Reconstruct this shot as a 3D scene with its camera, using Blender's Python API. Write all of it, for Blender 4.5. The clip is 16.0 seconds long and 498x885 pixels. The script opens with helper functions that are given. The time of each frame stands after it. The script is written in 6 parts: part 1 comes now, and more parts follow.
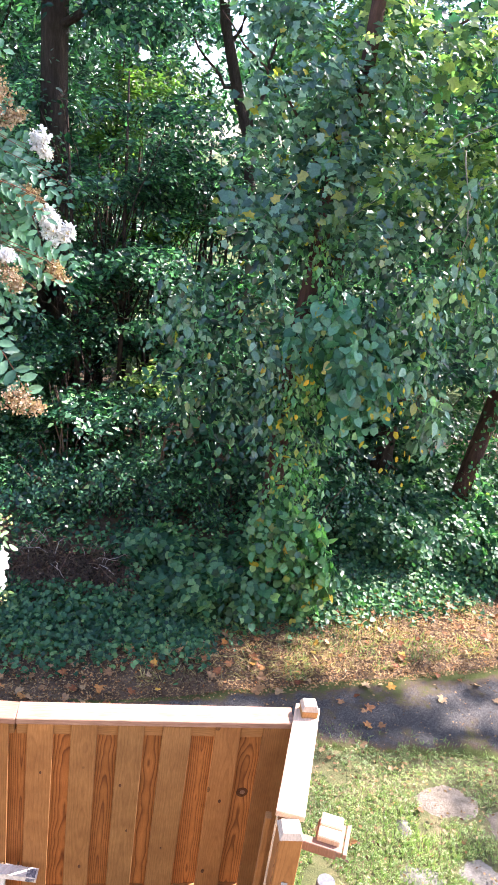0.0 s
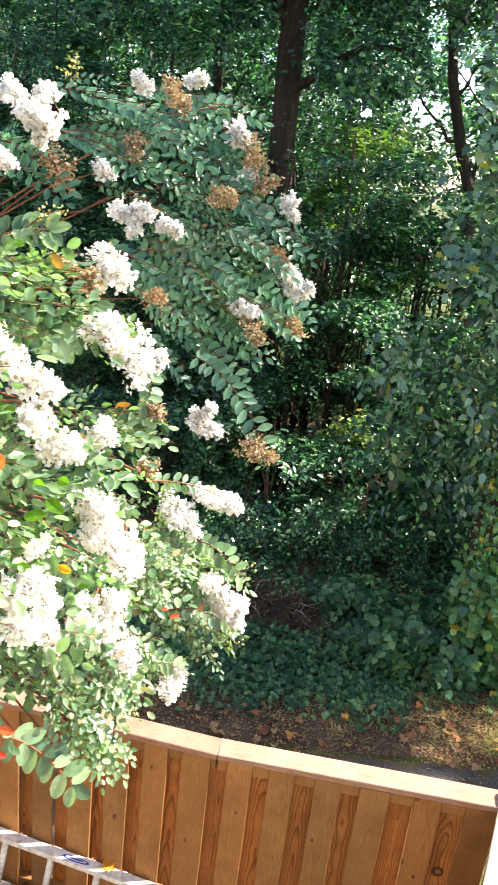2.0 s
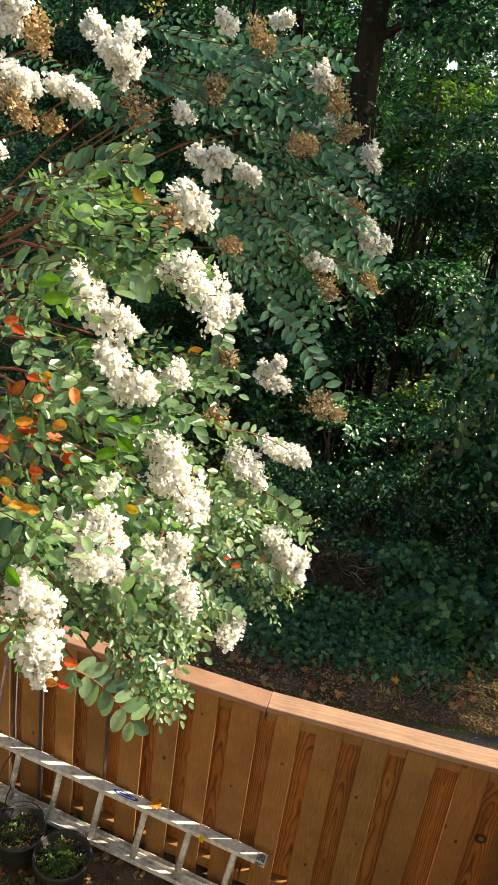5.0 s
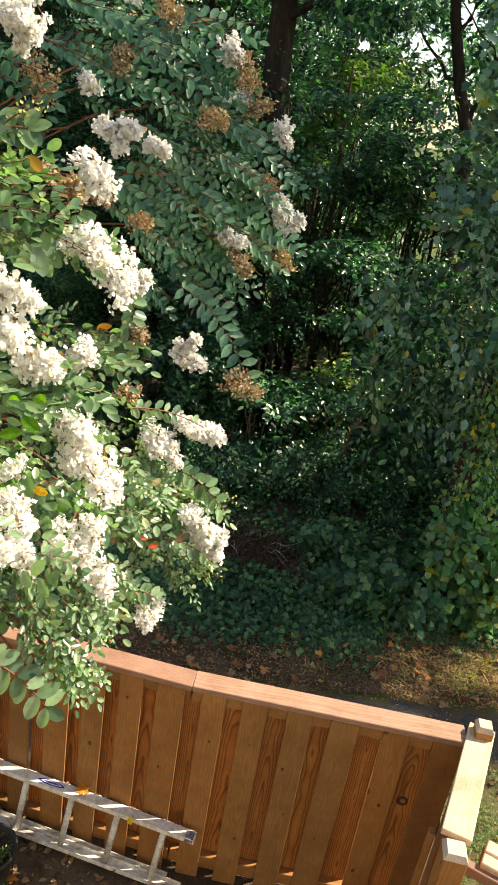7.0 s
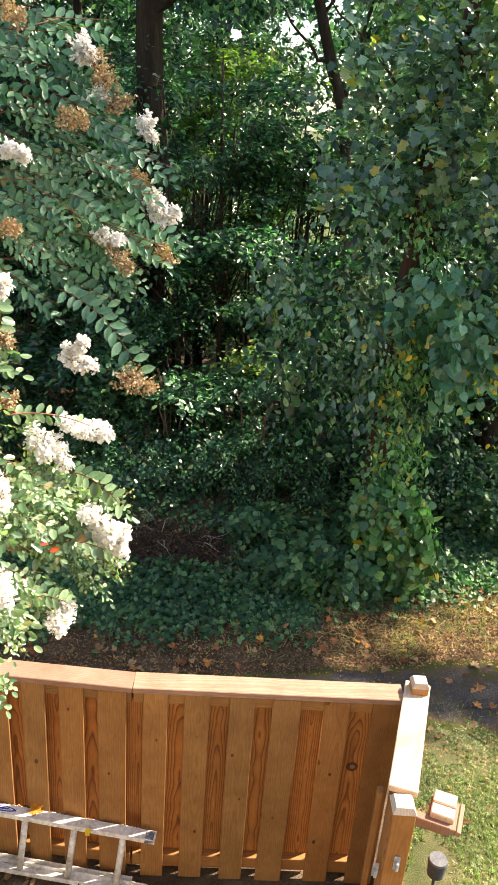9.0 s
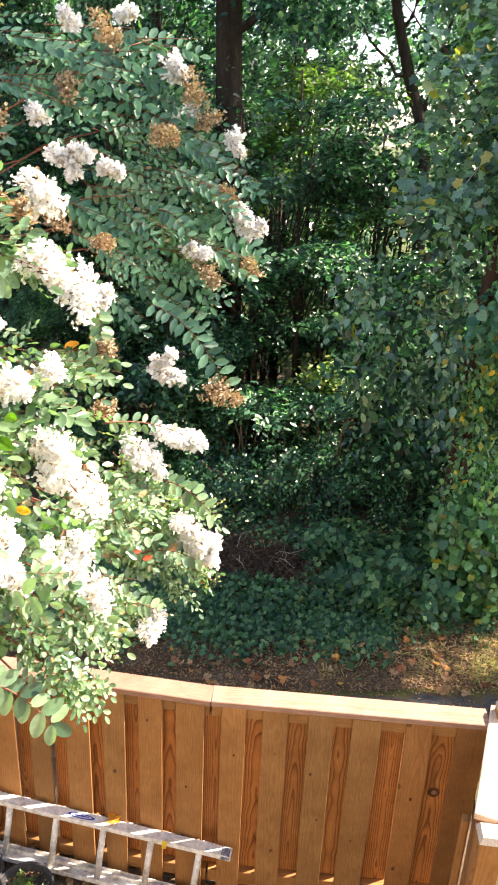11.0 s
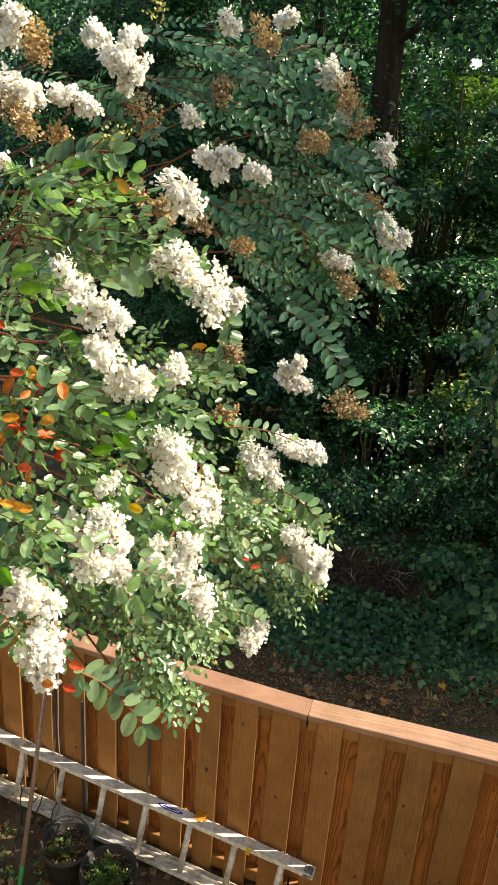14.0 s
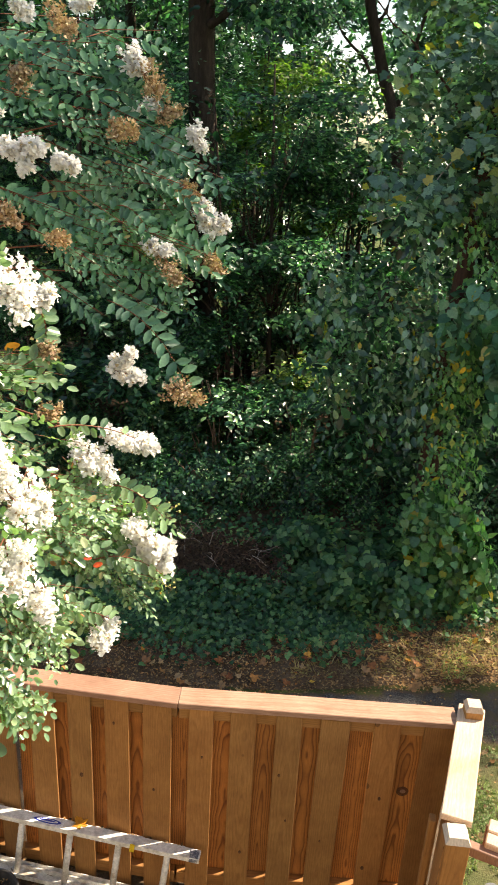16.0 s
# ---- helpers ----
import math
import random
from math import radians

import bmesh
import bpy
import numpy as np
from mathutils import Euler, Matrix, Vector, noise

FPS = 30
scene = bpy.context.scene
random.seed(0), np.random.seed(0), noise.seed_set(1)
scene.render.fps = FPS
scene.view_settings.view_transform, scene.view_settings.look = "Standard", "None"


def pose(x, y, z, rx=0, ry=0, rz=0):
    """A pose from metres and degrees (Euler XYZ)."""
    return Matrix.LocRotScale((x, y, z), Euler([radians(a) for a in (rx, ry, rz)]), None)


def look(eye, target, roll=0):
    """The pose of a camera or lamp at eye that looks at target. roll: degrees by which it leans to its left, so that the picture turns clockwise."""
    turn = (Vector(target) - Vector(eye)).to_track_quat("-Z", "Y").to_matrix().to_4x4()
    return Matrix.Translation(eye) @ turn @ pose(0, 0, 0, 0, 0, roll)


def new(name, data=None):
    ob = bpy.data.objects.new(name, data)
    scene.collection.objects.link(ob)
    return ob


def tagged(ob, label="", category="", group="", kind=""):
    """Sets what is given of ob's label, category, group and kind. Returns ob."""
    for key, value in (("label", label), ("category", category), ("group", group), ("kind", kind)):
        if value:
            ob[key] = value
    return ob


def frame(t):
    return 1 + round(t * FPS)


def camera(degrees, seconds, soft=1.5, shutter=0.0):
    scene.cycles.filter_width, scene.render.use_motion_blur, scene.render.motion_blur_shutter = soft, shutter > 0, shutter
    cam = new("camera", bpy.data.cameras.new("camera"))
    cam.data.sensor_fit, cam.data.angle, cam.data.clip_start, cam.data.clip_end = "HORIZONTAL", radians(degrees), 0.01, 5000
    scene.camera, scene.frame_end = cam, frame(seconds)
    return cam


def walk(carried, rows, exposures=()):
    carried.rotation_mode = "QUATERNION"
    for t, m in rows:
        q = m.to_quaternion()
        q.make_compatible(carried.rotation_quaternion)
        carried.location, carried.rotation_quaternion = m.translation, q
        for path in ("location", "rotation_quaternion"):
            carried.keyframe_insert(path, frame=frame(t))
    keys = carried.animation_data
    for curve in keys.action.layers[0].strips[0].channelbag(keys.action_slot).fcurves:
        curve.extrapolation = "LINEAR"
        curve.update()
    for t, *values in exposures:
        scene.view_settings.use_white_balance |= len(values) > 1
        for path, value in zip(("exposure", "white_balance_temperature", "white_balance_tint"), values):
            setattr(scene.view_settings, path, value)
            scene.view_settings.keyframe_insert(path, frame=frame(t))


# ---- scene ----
cam = camera(36.18, 16.0, 1.0, 0.25)
PATH = [
    (0, (0.110, 0.018, 4.426), (0.096, 3.764, 3.022), 7.97),
    (0.5, (0.105, 0.014, 4.429), (0.022, 3.762, 3.034), 7.57),
    (1, (0.067, -0.018, 4.453), (-0.205, 3.730, 3.083), 7.09),
    (1.5, (0.015, -0.015, 4.460), (-0.644, 3.701, 3.136), 6.70),
    (2, (-0.029, -0.018, 4.449), (-1.061, 3.622, 3.152), 6.54),
    (2.5, (-0.046, -0.016, 4.448), (-1.262, 3.541, 3.081), 6.96),
    (3, (-0.043, -0.006, 4.444), (-1.294, 3.506, 2.994), 7.57),
    (5.3, (-0.055, -0.008, 4.416), (-1.333, 3.460, 2.885), 7.86),
    (5.5, (-0.057, -0.005, 4.420), (-1.296, 3.476, 2.886), 8.06),
    (6, (-0.039, 0.005, 4.416), (-1.128, 3.533, 2.878), 8.60),
    (6.5, (-0.027, 0.010, 4.416), (-0.964, 3.579, 2.871), 9.07),
    (7, (-0.035, 0.008, 4.407), (-0.914, 3.584, 2.844), 9.06),
    (7.5, (-0.013, 0.013, 4.406), (-0.838, 3.585, 2.808), 8.03),
    (8, (0.018, 0.013, 4.409), (-0.709, 3.611, 2.818), 6.69),
    (8.5, (0.045, 0.011, 4.409), (-0.545, 3.642, 2.837), 4.95),
    (8.7, (0.066, 0.005, 4.409), (-0.433, 3.653, 2.846), 4.19),
    (10.8, (0.034, -0.022, 4.381), (-0.751, 3.628, 2.945), 2.53),
    (11, (0.011, -0.007, 4.383), (-0.864, 3.601, 2.896), 2.53),
    (11.5, (-0.049, 0.018, 4.371), (-0.987, 3.551, 2.747), 3.37),
    (12, (-0.049, 0.011, 4.376), (-1.084, 3.513, 2.743), 5.05),
    (12.5, (-0.036, 0.032, 4.367), (-1.318, 3.452, 2.736), 6.14),
    (13, (-0.005, 0.041, 4.376), (-1.429, 3.405, 2.748), 5.56),
    (13.5, (0.007, 0.036, 4.384), (-1.481, 3.415, 2.845), 4.58),
    (14, (0.006, 0.038, 4.380), (-1.482, 3.438, 2.889), 4.18),
    (14.5, (-0.000, 0.036, 4.386), (-1.387, 3.470, 2.874), 4.07),
    (15, (0.006, 0.048, 4.380), (-1.177, 3.552, 2.856), 3.88),
    (15.5, (0.031, 0.051, 4.385), (-0.930, 3.625, 2.868), 3.47),
    (16, (0.057, 0.056, 4.386), (-0.703, 3.684, 2.882), 3.07),
]
EXPO = [(0, 2.41, 6200, 24), (1.0, 2.38, 6450, 23), (1.5, 2.32, 6750, 22), (2.2, 1.91, 7180, 12), (3.2, 1.2, 7850, 4), (5.5, 0.94, 8150, 5), (7.0, 1.14, 8050, 9), (8.5, 1.65, 7680, 14), (8.7, 1.68, 7680, 14), (10.8, 2.08, 7380, 18), (12.0, 1.66, 7680, 14), (13.2, 1.08, 8100, 6), (14.5, 0.97, 8050, 5), (15.5, 1.16, 7950, 8), (16.0, 1.38, 7900, 10)]
walk(cam, [(t, look(eye, target, roll)) for t, eye, target, roll in PATH], EXPO)

# ---- light ----
SUN_ELEV, SUN_AZ = radians(42), radians(54)   # azimuth clockwise from +y
world = bpy.data.worlds.new("world")
scene.world = world
world.use_nodes = True
wn = world.node_tree.nodes
sky = wn.new("ShaderNodeTexSky")
sky.sky_type, sky.sun_disc = "NISHITA", False
sky.sun_elevation, sky.sun_rotation = SUN_ELEV, SUN_AZ
world.node_tree.links.new(sky.outputs[0], wn["Background"].inputs[0])
wn["Background"].inputs[1].default_value = 0.115
sun = new("sun", bpy.data.lights.new("sun", "SUN"))
sun.data.energy, sun.data.angle, sun.data.color = 5.0, radians(0.6), (1.0, 0.93, 0.82)
SUN_DIR = Vector((math.sin(SUN_AZ) * math.cos(SUN_ELEV), math.cos(SUN_AZ) * math.cos(SUN_ELEV), math.sin(SUN_ELEV)))
SUN_SLOPE = SUN_DIR / SUN_DIR.z   # metres aside for each metre up
sun.matrix_world = look((8, 9, 12), Vector((8, 9, 12)) - SUN_DIR)


# ---- materials ----
def material(name, rough=0.8, spec=0.4, metal=0.0):
    m = bpy.data.materials.new(name)
    m.use_nodes = True
    nt = m.node_tree
    b = nt.nodes["Principled BSDF"]
    b.inputs["Roughness"].default_value = rough
    b.inputs["Specular IOR Level"].default_value = spec
    b.inputs["Metallic"].default_value = metal
    return m, nt, b


def node(nt, kind, **props):
    n = nt.nodes.new(kind)
    for key, value in props.items():
        n.inputs[key.replace("_", " ")].default_value = value
    return n


def ramp(nt, source, stops):
    r = nt.nodes.new("ShaderNodeValToRGB")
    els = r.color_ramp.elements
    while len(els) < len(stops):
        els.new(0.5)
    for e, (p, c) in zip(els, stops):
        e.position, e.color = p, (*c, 1)
    nt.links.new(source, r.inputs[0])
    return r.outputs[0]


def mix(nt, fac, a, b, mode="MIX"):
    m = nt.nodes.new("ShaderNodeMix")
    m.data_type, m.blend_type = "RGBA", mode
    for socket, v in ((m.inputs[0], fac), (m.inputs[6], a), (m.inputs[7], b)):
        if isinstance(v, bpy.types.NodeSocket):
            nt.links.new(v, socket)
        elif isinstance(v, tuple):
            socket.default_value = (*v, 1)
        else:
            socket.default_value = v
    return m.outputs[2]


def coords(nt, kind="Object", scale=(1, 1, 1)):
    c = nt.nodes.new("ShaderNodeTexCoord")
    mp = nt.nodes.new("ShaderNodeMapping")
    mp.inputs["Scale"].default_value = scale
    nt.links.new(c.outputs[kind], mp.inputs[0])
    return mp.outputs[0]


def noise_tex(nt, vector, scale, detail=4.0, rough=0.6):
    n = node(nt, "ShaderNodeTexNoise", Scale=scale, Detail=detail, Roughness=rough)
    nt.links.new(vector, n.inputs["Vector"])
    return n.outputs["Fac"]


def bump(nt, b, height, strength, distance=0.01):
    n = node(nt, "ShaderNodeBump", Strength=strength, Distance=distance)
    nt.links.new(height, n.inputs["Height"])
    nt.links.new(n.outputs[0], b.inputs["Normal"])


def foliage(name, stops, rough=0.42, through_light=0.3, spec=0.5, patch=0.6, single=False, tint=(1.4, 1.9, 0.85), broad=True):
    """Leaves: colour by leaf and by patch, a waxy face, and light that passes through the blade."""
    m, nt, b = material(name, rough, spec)
    if single:
        rnd = nt.nodes.new("ShaderNodeObjectInfo").outputs["Random"]
    else:
        rnd = nt.nodes.new("ShaderNodeNewGeometry").outputs["Random Per Island"]
    col = ramp(nt, rnd, stops)
    big = noise_tex(nt, coords(nt), patch, 2.0)
    shade = ramp(nt, big, [(0.3, (0.62, 0.66, 0.7)), (0.7, (1.2, 1.15, 1.0))])
    if broad:
        col = mix(nt, 1.0, col, shade, "MULTIPLY")
    fine = noise_tex(nt, coords(nt), 60.0, 2.0)
    col = mix(nt, 1.0, col, ramp(nt, fine, [(0.3, (0.8, 0.8, 0.8)), (0.7, (1.15, 1.15, 1.1))]), "MULTIPLY")
    nt.links.new(col, b.inputs["Base Color"])
    bump(nt, b, fine, 0.15, 0.004)
    if through_light:
        tr = nt.nodes.new("ShaderNodeBsdfTranslucent")
        nt.links.new(mix(nt, 1.0, col, tint, "MULTIPLY"), tr.inputs[0])
        sh = nt.nodes.new("ShaderNodeMixShader")
        sh.inputs[0].default_value = through_light
        nt.links.new(b.outputs[0], sh.inputs[1])
        nt.links.new(tr.outputs[0], sh.inputs[2])
        nt.links.new(sh.outputs[0], nt.nodes["Material Output"].inputs[0])
    return m


def wood(name, light, dark, rough=0.75, random_tone=0.35, ring=0.0085, contrast=0.8):
    """Plain-sawn pine, local z along the grain: rings of a trunk cut aslant, fibres, knots."""
    m, nt, b = material(name, rough, 0.3)
    rnd = nt.nodes.new("ShaderNodeObjectInfo").outputs["Random"]

    def calc(op, *args):
        n = nt.nodes.new("ShaderNodeMath")
        n.operation = op
        for socket, v in zip(n.inputs, args):
            if isinstance(v, bpy.types.NodeSocket):
                nt.links.new(v, socket)
            else:
                socket.default_value = v
        return n.outputs[0]

    r2, r3 = calc("FRACT", calc("MULTIPLY", rnd, 17.3)), calc("FRACT", calc("MULTIPLY", rnd, 91.7))
    c = nt.nodes.new("ShaderNodeTexCoord").outputs["Object"]
    off = nt.nodes.new("ShaderNodeVectorMath")
    off.operation = "MULTIPLY_ADD"
    nt.links.new(rnd, off.inputs[0])
    off.inputs[1].default_value = (31.0, 17.0, 57.0)
    nt.links.new(c, off.inputs[2])
    mp = nt.nodes.new("ShaderNodeMapping")
    mp.inputs["Scale"].default_value = (1, 1, 0.12)
    nt.links.new(off.outputs[0], mp.inputs[0])
    sep = nt.nodes.new("ShaderNodeSeparateXYZ")
    nt.links.new(c, sep.inputs[0])
    x, y, z = sep.outputs
    slow = calc("SUBTRACT", noise_tex(nt, off.outputs[0], 2.2, 2.0), 0.5)
    wob = calc("SUBTRACT", noise_tex(nt, mp.outputs[0], 14.0, 3.0), 0.5)
    across = calc("ADD", x, calc("MULTIPLY", calc("SUBTRACT", r3, 0.5), 0.09))
    depth = calc("ADD", calc("ADD", y, calc("MULTIPLY_ADD", r2, 0.05, 0.012)), calc("MULTIPLY", z, calc("MULTIPLY", calc("SUBTRACT", rnd, 0.5), 0.1)))
    depth = calc("MULTIPLY_ADD", slow, 0.07, depth)
    radius = calc("SQRT", calc("ADD", calc("MULTIPLY", across, across), calc("MULTIPLY", depth, depth)))
    radius = calc("MULTIPLY_ADD", wob, 0.014, radius)
    phase = calc("FRACT", calc("DIVIDE", radius, ring))
    k = contrast
    rings = ramp(nt, phase, [(0.0, (0.1 * k, 0.1 * k, 0.1 * k)), (0.12, (0, 0, 0)), (0.55, (0.3 * k, 0.3 * k, 0.3 * k)), (0.86, (k, k, k)), (1.0, (0.15 * k, 0.15 * k, 0.15 * k))])
    fibre = noise_tex(nt, mp.outputs[0], 170.0, 3.0)
    blotch = noise_tex(nt, off.outputs[0], 5.0, 4.0)
    col = mix(nt, rings, light, dark)
    col = mix(nt, 1.0, col, ramp(nt, fibre, [(0.3, (0.84, 0.82, 0.8)), (0.7, (1.1, 1.1, 1.1))]), "MULTIPLY")
    col = mix(nt, 1.0, col, ramp(nt, blotch, [(0.3, (0.8, 0.76, 0.72)), (0.7, (1.12, 1.12, 1.12))]), "MULTIPLY")
    lo = 1 - random_tone
    tone = ramp(nt, rnd, [(0.0, (lo, lo, lo)), (0.35, (1.1, 0.97, 0.85)), (0.6, (0.84, 0.87, 0.88)), (0.8, (1.12, 1.0, 0.9)), (1.0, (0.95, 0.98, 1.0))])
    col = mix(nt, 1.0, col, tone, "MULTIPLY")
    vor = node(nt, "ShaderNodeTexVoronoi", Scale=5.0)
    kp = nt.nodes.new("ShaderNodeMapping")
    kp.inputs["Scale"].default_value = (1.0, 0.3, 0.75)
    nt.links.new(off.outputs[0], kp.inputs[0])
    nt.links.new(kp.outputs[0], vor.inputs["Vector"])
    few = ramp(nt, vor.outputs["Color"], [(0.66, (0, 0, 0)), (0.68, (1, 1, 1))])
    eye = ramp(nt, vor.outputs["Distance"], [(0.03, (0.95, 0.95, 0.95)), (0.055, (0.5, 0.5, 0.5)), (0.07, (0.9, 0.9, 0.9)), (0.095, (0, 0, 0))])
    col = mix(nt, mix(nt, 1.0, eye, few, "MULTIPLY"), col, tuple(v * 0.38 for v in dark))
    nt.links.new(col, b.inputs["Base Color"])
    bump(nt, b, mix(nt, 0.5, fibre, rings), 0.25, 0.002)
    return m


def rough_surface(name, stops, scale, fine_scale, rough=0.9, strength=0.6, distance=0.01, stretch=(1, 1, 1), spec=0.3):
    m, nt, b = material(name, rough, spec)
    v = coords(nt, "Object", stretch)
    col = ramp(nt, noise_tex(nt, v, scale, 6.0, 0.65), stops)
    f = noise_tex(nt, v, fine_scale, 5.0, 0.7)
    col = mix(nt, 1.0, col, ramp(nt, f, [(0.3, (0.62, 0.62, 0.62)), (0.7, (1.3, 1.3, 1.3))]), "MULTIPLY")
    nt.links.new(col, b.inputs["Base Color"])
    bump(nt, b, f, strength, distance)
    return m


FENCE = wood("weathered_pine", (0.36, 0.19, 0.072), (0.235, 0.115, 0.041), 0.75, 0.3, 0.012, 0.5)
BACK_PINE = wood("back_board_pine", (0.52, 0.23, 0.073), (0.2, 0.076, 0.026), 0.55, 0.2, 0.0115, 1.0)
CAP = wood("cap_pine", (0.37, 0.25, 0.2), (0.255, 0.163, 0.125), 0.7, 0.06, 0.014, 0.6)
DARK_CAP = wood("dark_cap_pine", (0.32, 0.2, 0.155), (0.24, 0.138, 0.102), 0.7, 0.06, 0.014, 0.5)
# Lighter CAP: sun on side cap, post tops and blocks, put into the colour.
LIT_PINE = wood("sunlit_tint_pine", (0.64, 0.54, 0.455), (0.52, 0.415, 0.33), 0.7, 0.05, 0.014, 0.6)
SOIL = rough_surface("leafy_soil", [(0.3, (0.055, 0.036, 0.023)), (0.5, (0.12, 0.082, 0.052)), (0.72, (0.21, 0.15, 0.1))], 2.2, 70, 0.95, 0.9, 0.02)
def asphalt():
    m, nt, b = material("old_asphalt", 0.9, 0.2)
    v = coords(nt)
    vor = node(nt, "ShaderNodeTexVoronoi", Scale=170.0)
    nt.links.new(v, vor.inputs["Vector"])
    col = ramp(nt, vor.outputs["Color"], [(0.2, (0.034, 0.033, 0.034)), (0.5, (0.056, 0.054, 0.055)), (0.85, (0.125, 0.12, 0.116))])
    col = mix(nt, 1.0, col, ramp(nt, noise_tex(nt, v, 1.8, 5.0), [(0.3, (0.7, 0.7, 0.72)), (0.7, (1.25, 1.22, 1.18))]), "MULTIPLY")
    sep = nt.nodes.new("ShaderNodeSeparateXYZ")
    nt.links.new(nt.nodes.new("ShaderNodeUVMap").outputs[0], sep.inputs[0])
    fray = noise_tex(nt, v, 3.2, 6.0, 0.7)
    for lo, hi, c, cut in ((0.0, 0.34, (0.09, 0.062, 0.04), 0.62), (0.02, 0.28, (0.07, 0.085, 0.02), 0.68)):
        add = nt.nodes.new("ShaderNodeMath")
        add.operation = "MULTIPLY_ADD"
        edge = ramp(nt, sep.outputs[1], [(0.0, (1, 1, 1)), (hi * 0.6, (0.25, 0.25, 0.25)), (0.5, (0.1, 0.1, 0.1)), (1 - hi * 0.6, (0.3, 0.3, 0.3)), (1.0, (1, 1, 1))])
        nt.links.new(edge, add.inputs[0])
        add.inputs[1].default_value = 0.6
        nt.links.new(fray, add.inputs[2])
        col = mix(nt, ramp(nt, add.outputs[0], [(cut, (0, 0, 0)), (cut + 0.14, (0.95, 0.95, 0.95))]), col, c)
    nt.links.new(col, b.inputs["Base Color"])
    bump(nt, b, vor.outputs["Distance"], 0.9, 0.006)
    return m


ASPHALT = asphalt()
MOSS = rough_surface("moss", [(0.3, (0.035, 0.05, 0.012)), (0.7, (0.1, 0.13, 0.03))], 6, 180, 0.95, 0.8, 0.01)
LAWN = rough_surface("thin_lawn_soil", [(0.32, (0.06, 0.075, 0.025)), (0.5, (0.11, 0.11, 0.045)), (0.72, (0.22, 0.17, 0.1))], 4.0, 90, 0.95, 0.8, 0.015)
SAND = rough_surface("pale_dirt", [(0.3, (0.18, 0.15, 0.115)), (0.7, (0.31, 0.26, 0.205))], 9, 110, 0.95, 1.0, 0.02)
STONE = rough_surface("pale_stone", [(0.3, (0.14, 0.128, 0.11)), (0.7, (0.22, 0.2, 0.175))], 6, 60, 0.9, 0.8, 0.01)
BARK = rough_surface("dark_bark", [(0.3, (0.028, 0.018, 0.013)), (0.6, (0.075, 0.05, 0.038)), (0.8, (0.14, 0.1, 0.08))], 7, 40, 0.95, 1.0, 0.03, (1, 1, 0.18))
RED_BARK = rough_surface("reddish_bark", [(0.3, (0.035, 0.017, 0.012)), (0.7, (0.11, 0.055, 0.037))], 7, 40, 0.95, 1.0, 0.02, (1, 1, 0.2))
TWIG = rough_surface("twig_bark", [(0.3, (0.1, 0.06, 0.04)), (0.7, (0.2, 0.13, 0.09))], 12, 90, 0.8, 0.3, 0.003)
RED_TWIG = rough_surface("young_red_twig", [(0.3, (0.14, 0.045, 0.03)), (0.7, (0.24, 0.1, 0.05))], 12, 90, 0.7, 0.3, 0.003)
DRY_TWIG = rough_surface("dead_twig", [(0.3, (0.26, 0.22, 0.18)), (0.7, (0.42, 0.37, 0.31))], 12, 90, 0.9, 0.3, 0.003)
ALU = rough_surface("dull_aluminium", [(0.34, (0.36, 0.3, 0.25)), (0.44, (0.66, 0.62, 0.57)), (0.7, (0.82, 0.79, 0.76))], 8, 30, 0.45, 0.12, 0.001, spec=0.6)
POT = rough_surface("black_plastic", [(0.3, (0.018, 0.018, 0.02)), (0.7, (0.05, 0.048, 0.048))], 9, 60, 0.5, 0.2, 0.002)
STEEL = rough_surface("grey_steel", [(0.3, (0.3, 0.31, 0.33)), (0.7, (0.5, 0.5, 0.52))], 14, 90, 0.4, 0.2, 0.001)
DARK_STEEL = rough_surface("dark_steel", [(0.3, (0.03, 0.035, 0.05)), (0.7, (0.07, 0.08, 0.1))], 14, 90, 0.6, 0.3, 0.001)
WHITE = rough_surface("white_plastic", [(0.3, (0.7, 0.7, 0.7)), (0.7, (0.82, 0.82, 0.82))], 14, 90, 0.45, 0.1, 0.001)
BLUE = rough_surface("blue_print", [(0.3, (0.03, 0.05, 0.3)), (0.7, (0.05, 0.07, 0.4))], 14, 90, 0.5, 0.1, 0.001)
GREEN_PAINT = rough_surface("green_paint", [(0.3, (0.03, 0.22, 0.05)), (0.7, (0.05, 0.3, 0.08))], 14, 90, 0.5, 0.1, 0.001)
YELLOW = rough_surface("yellow_print", [(0.3, (0.6, 0.4, 0.02)), (0.7, (0.75, 0.52, 0.04))], 14, 90, 0.6, 0.1, 0.001)
PANEL = rough_surface("solar_panel", [(0.3, (0.1, 0.105, 0.12)), (0.7, (0.17, 0.175, 0.19))], 14, 90, 0.35, 0.02, 0.001, spec=0.4)
KNOT = rough_surface("knot_wood", [(0.3, (0.06, 0.025, 0.012)), (0.7, (0.16, 0.07, 0.03))], 40, 160, 0.7, 0.4, 0.002)
SCUFFED = rough_surface("scuffed_plastic", [(0.4, (0.09, 0.1, 0.14)), (0.52, (0.26, 0.26, 0.29)), (0.66, (0.6, 0.58, 0.55))], 45, 120, 0.6, 0.3, 0.002)
POLE = rough_surface("worn_handle_wood", [(0.3, (0.19, 0.115, 0.09)), (0.7, (0.32, 0.21, 0.165))], 14, 90, 0.8, 0.2, 0.001)
HOUSE = rough_surface("pale_siding", [(0.3, (0.36, 0.33, 0.29)), (0.7, (0.46, 0.42, 0.37))], 1, 40, 0.8, 0.2, 0.003)

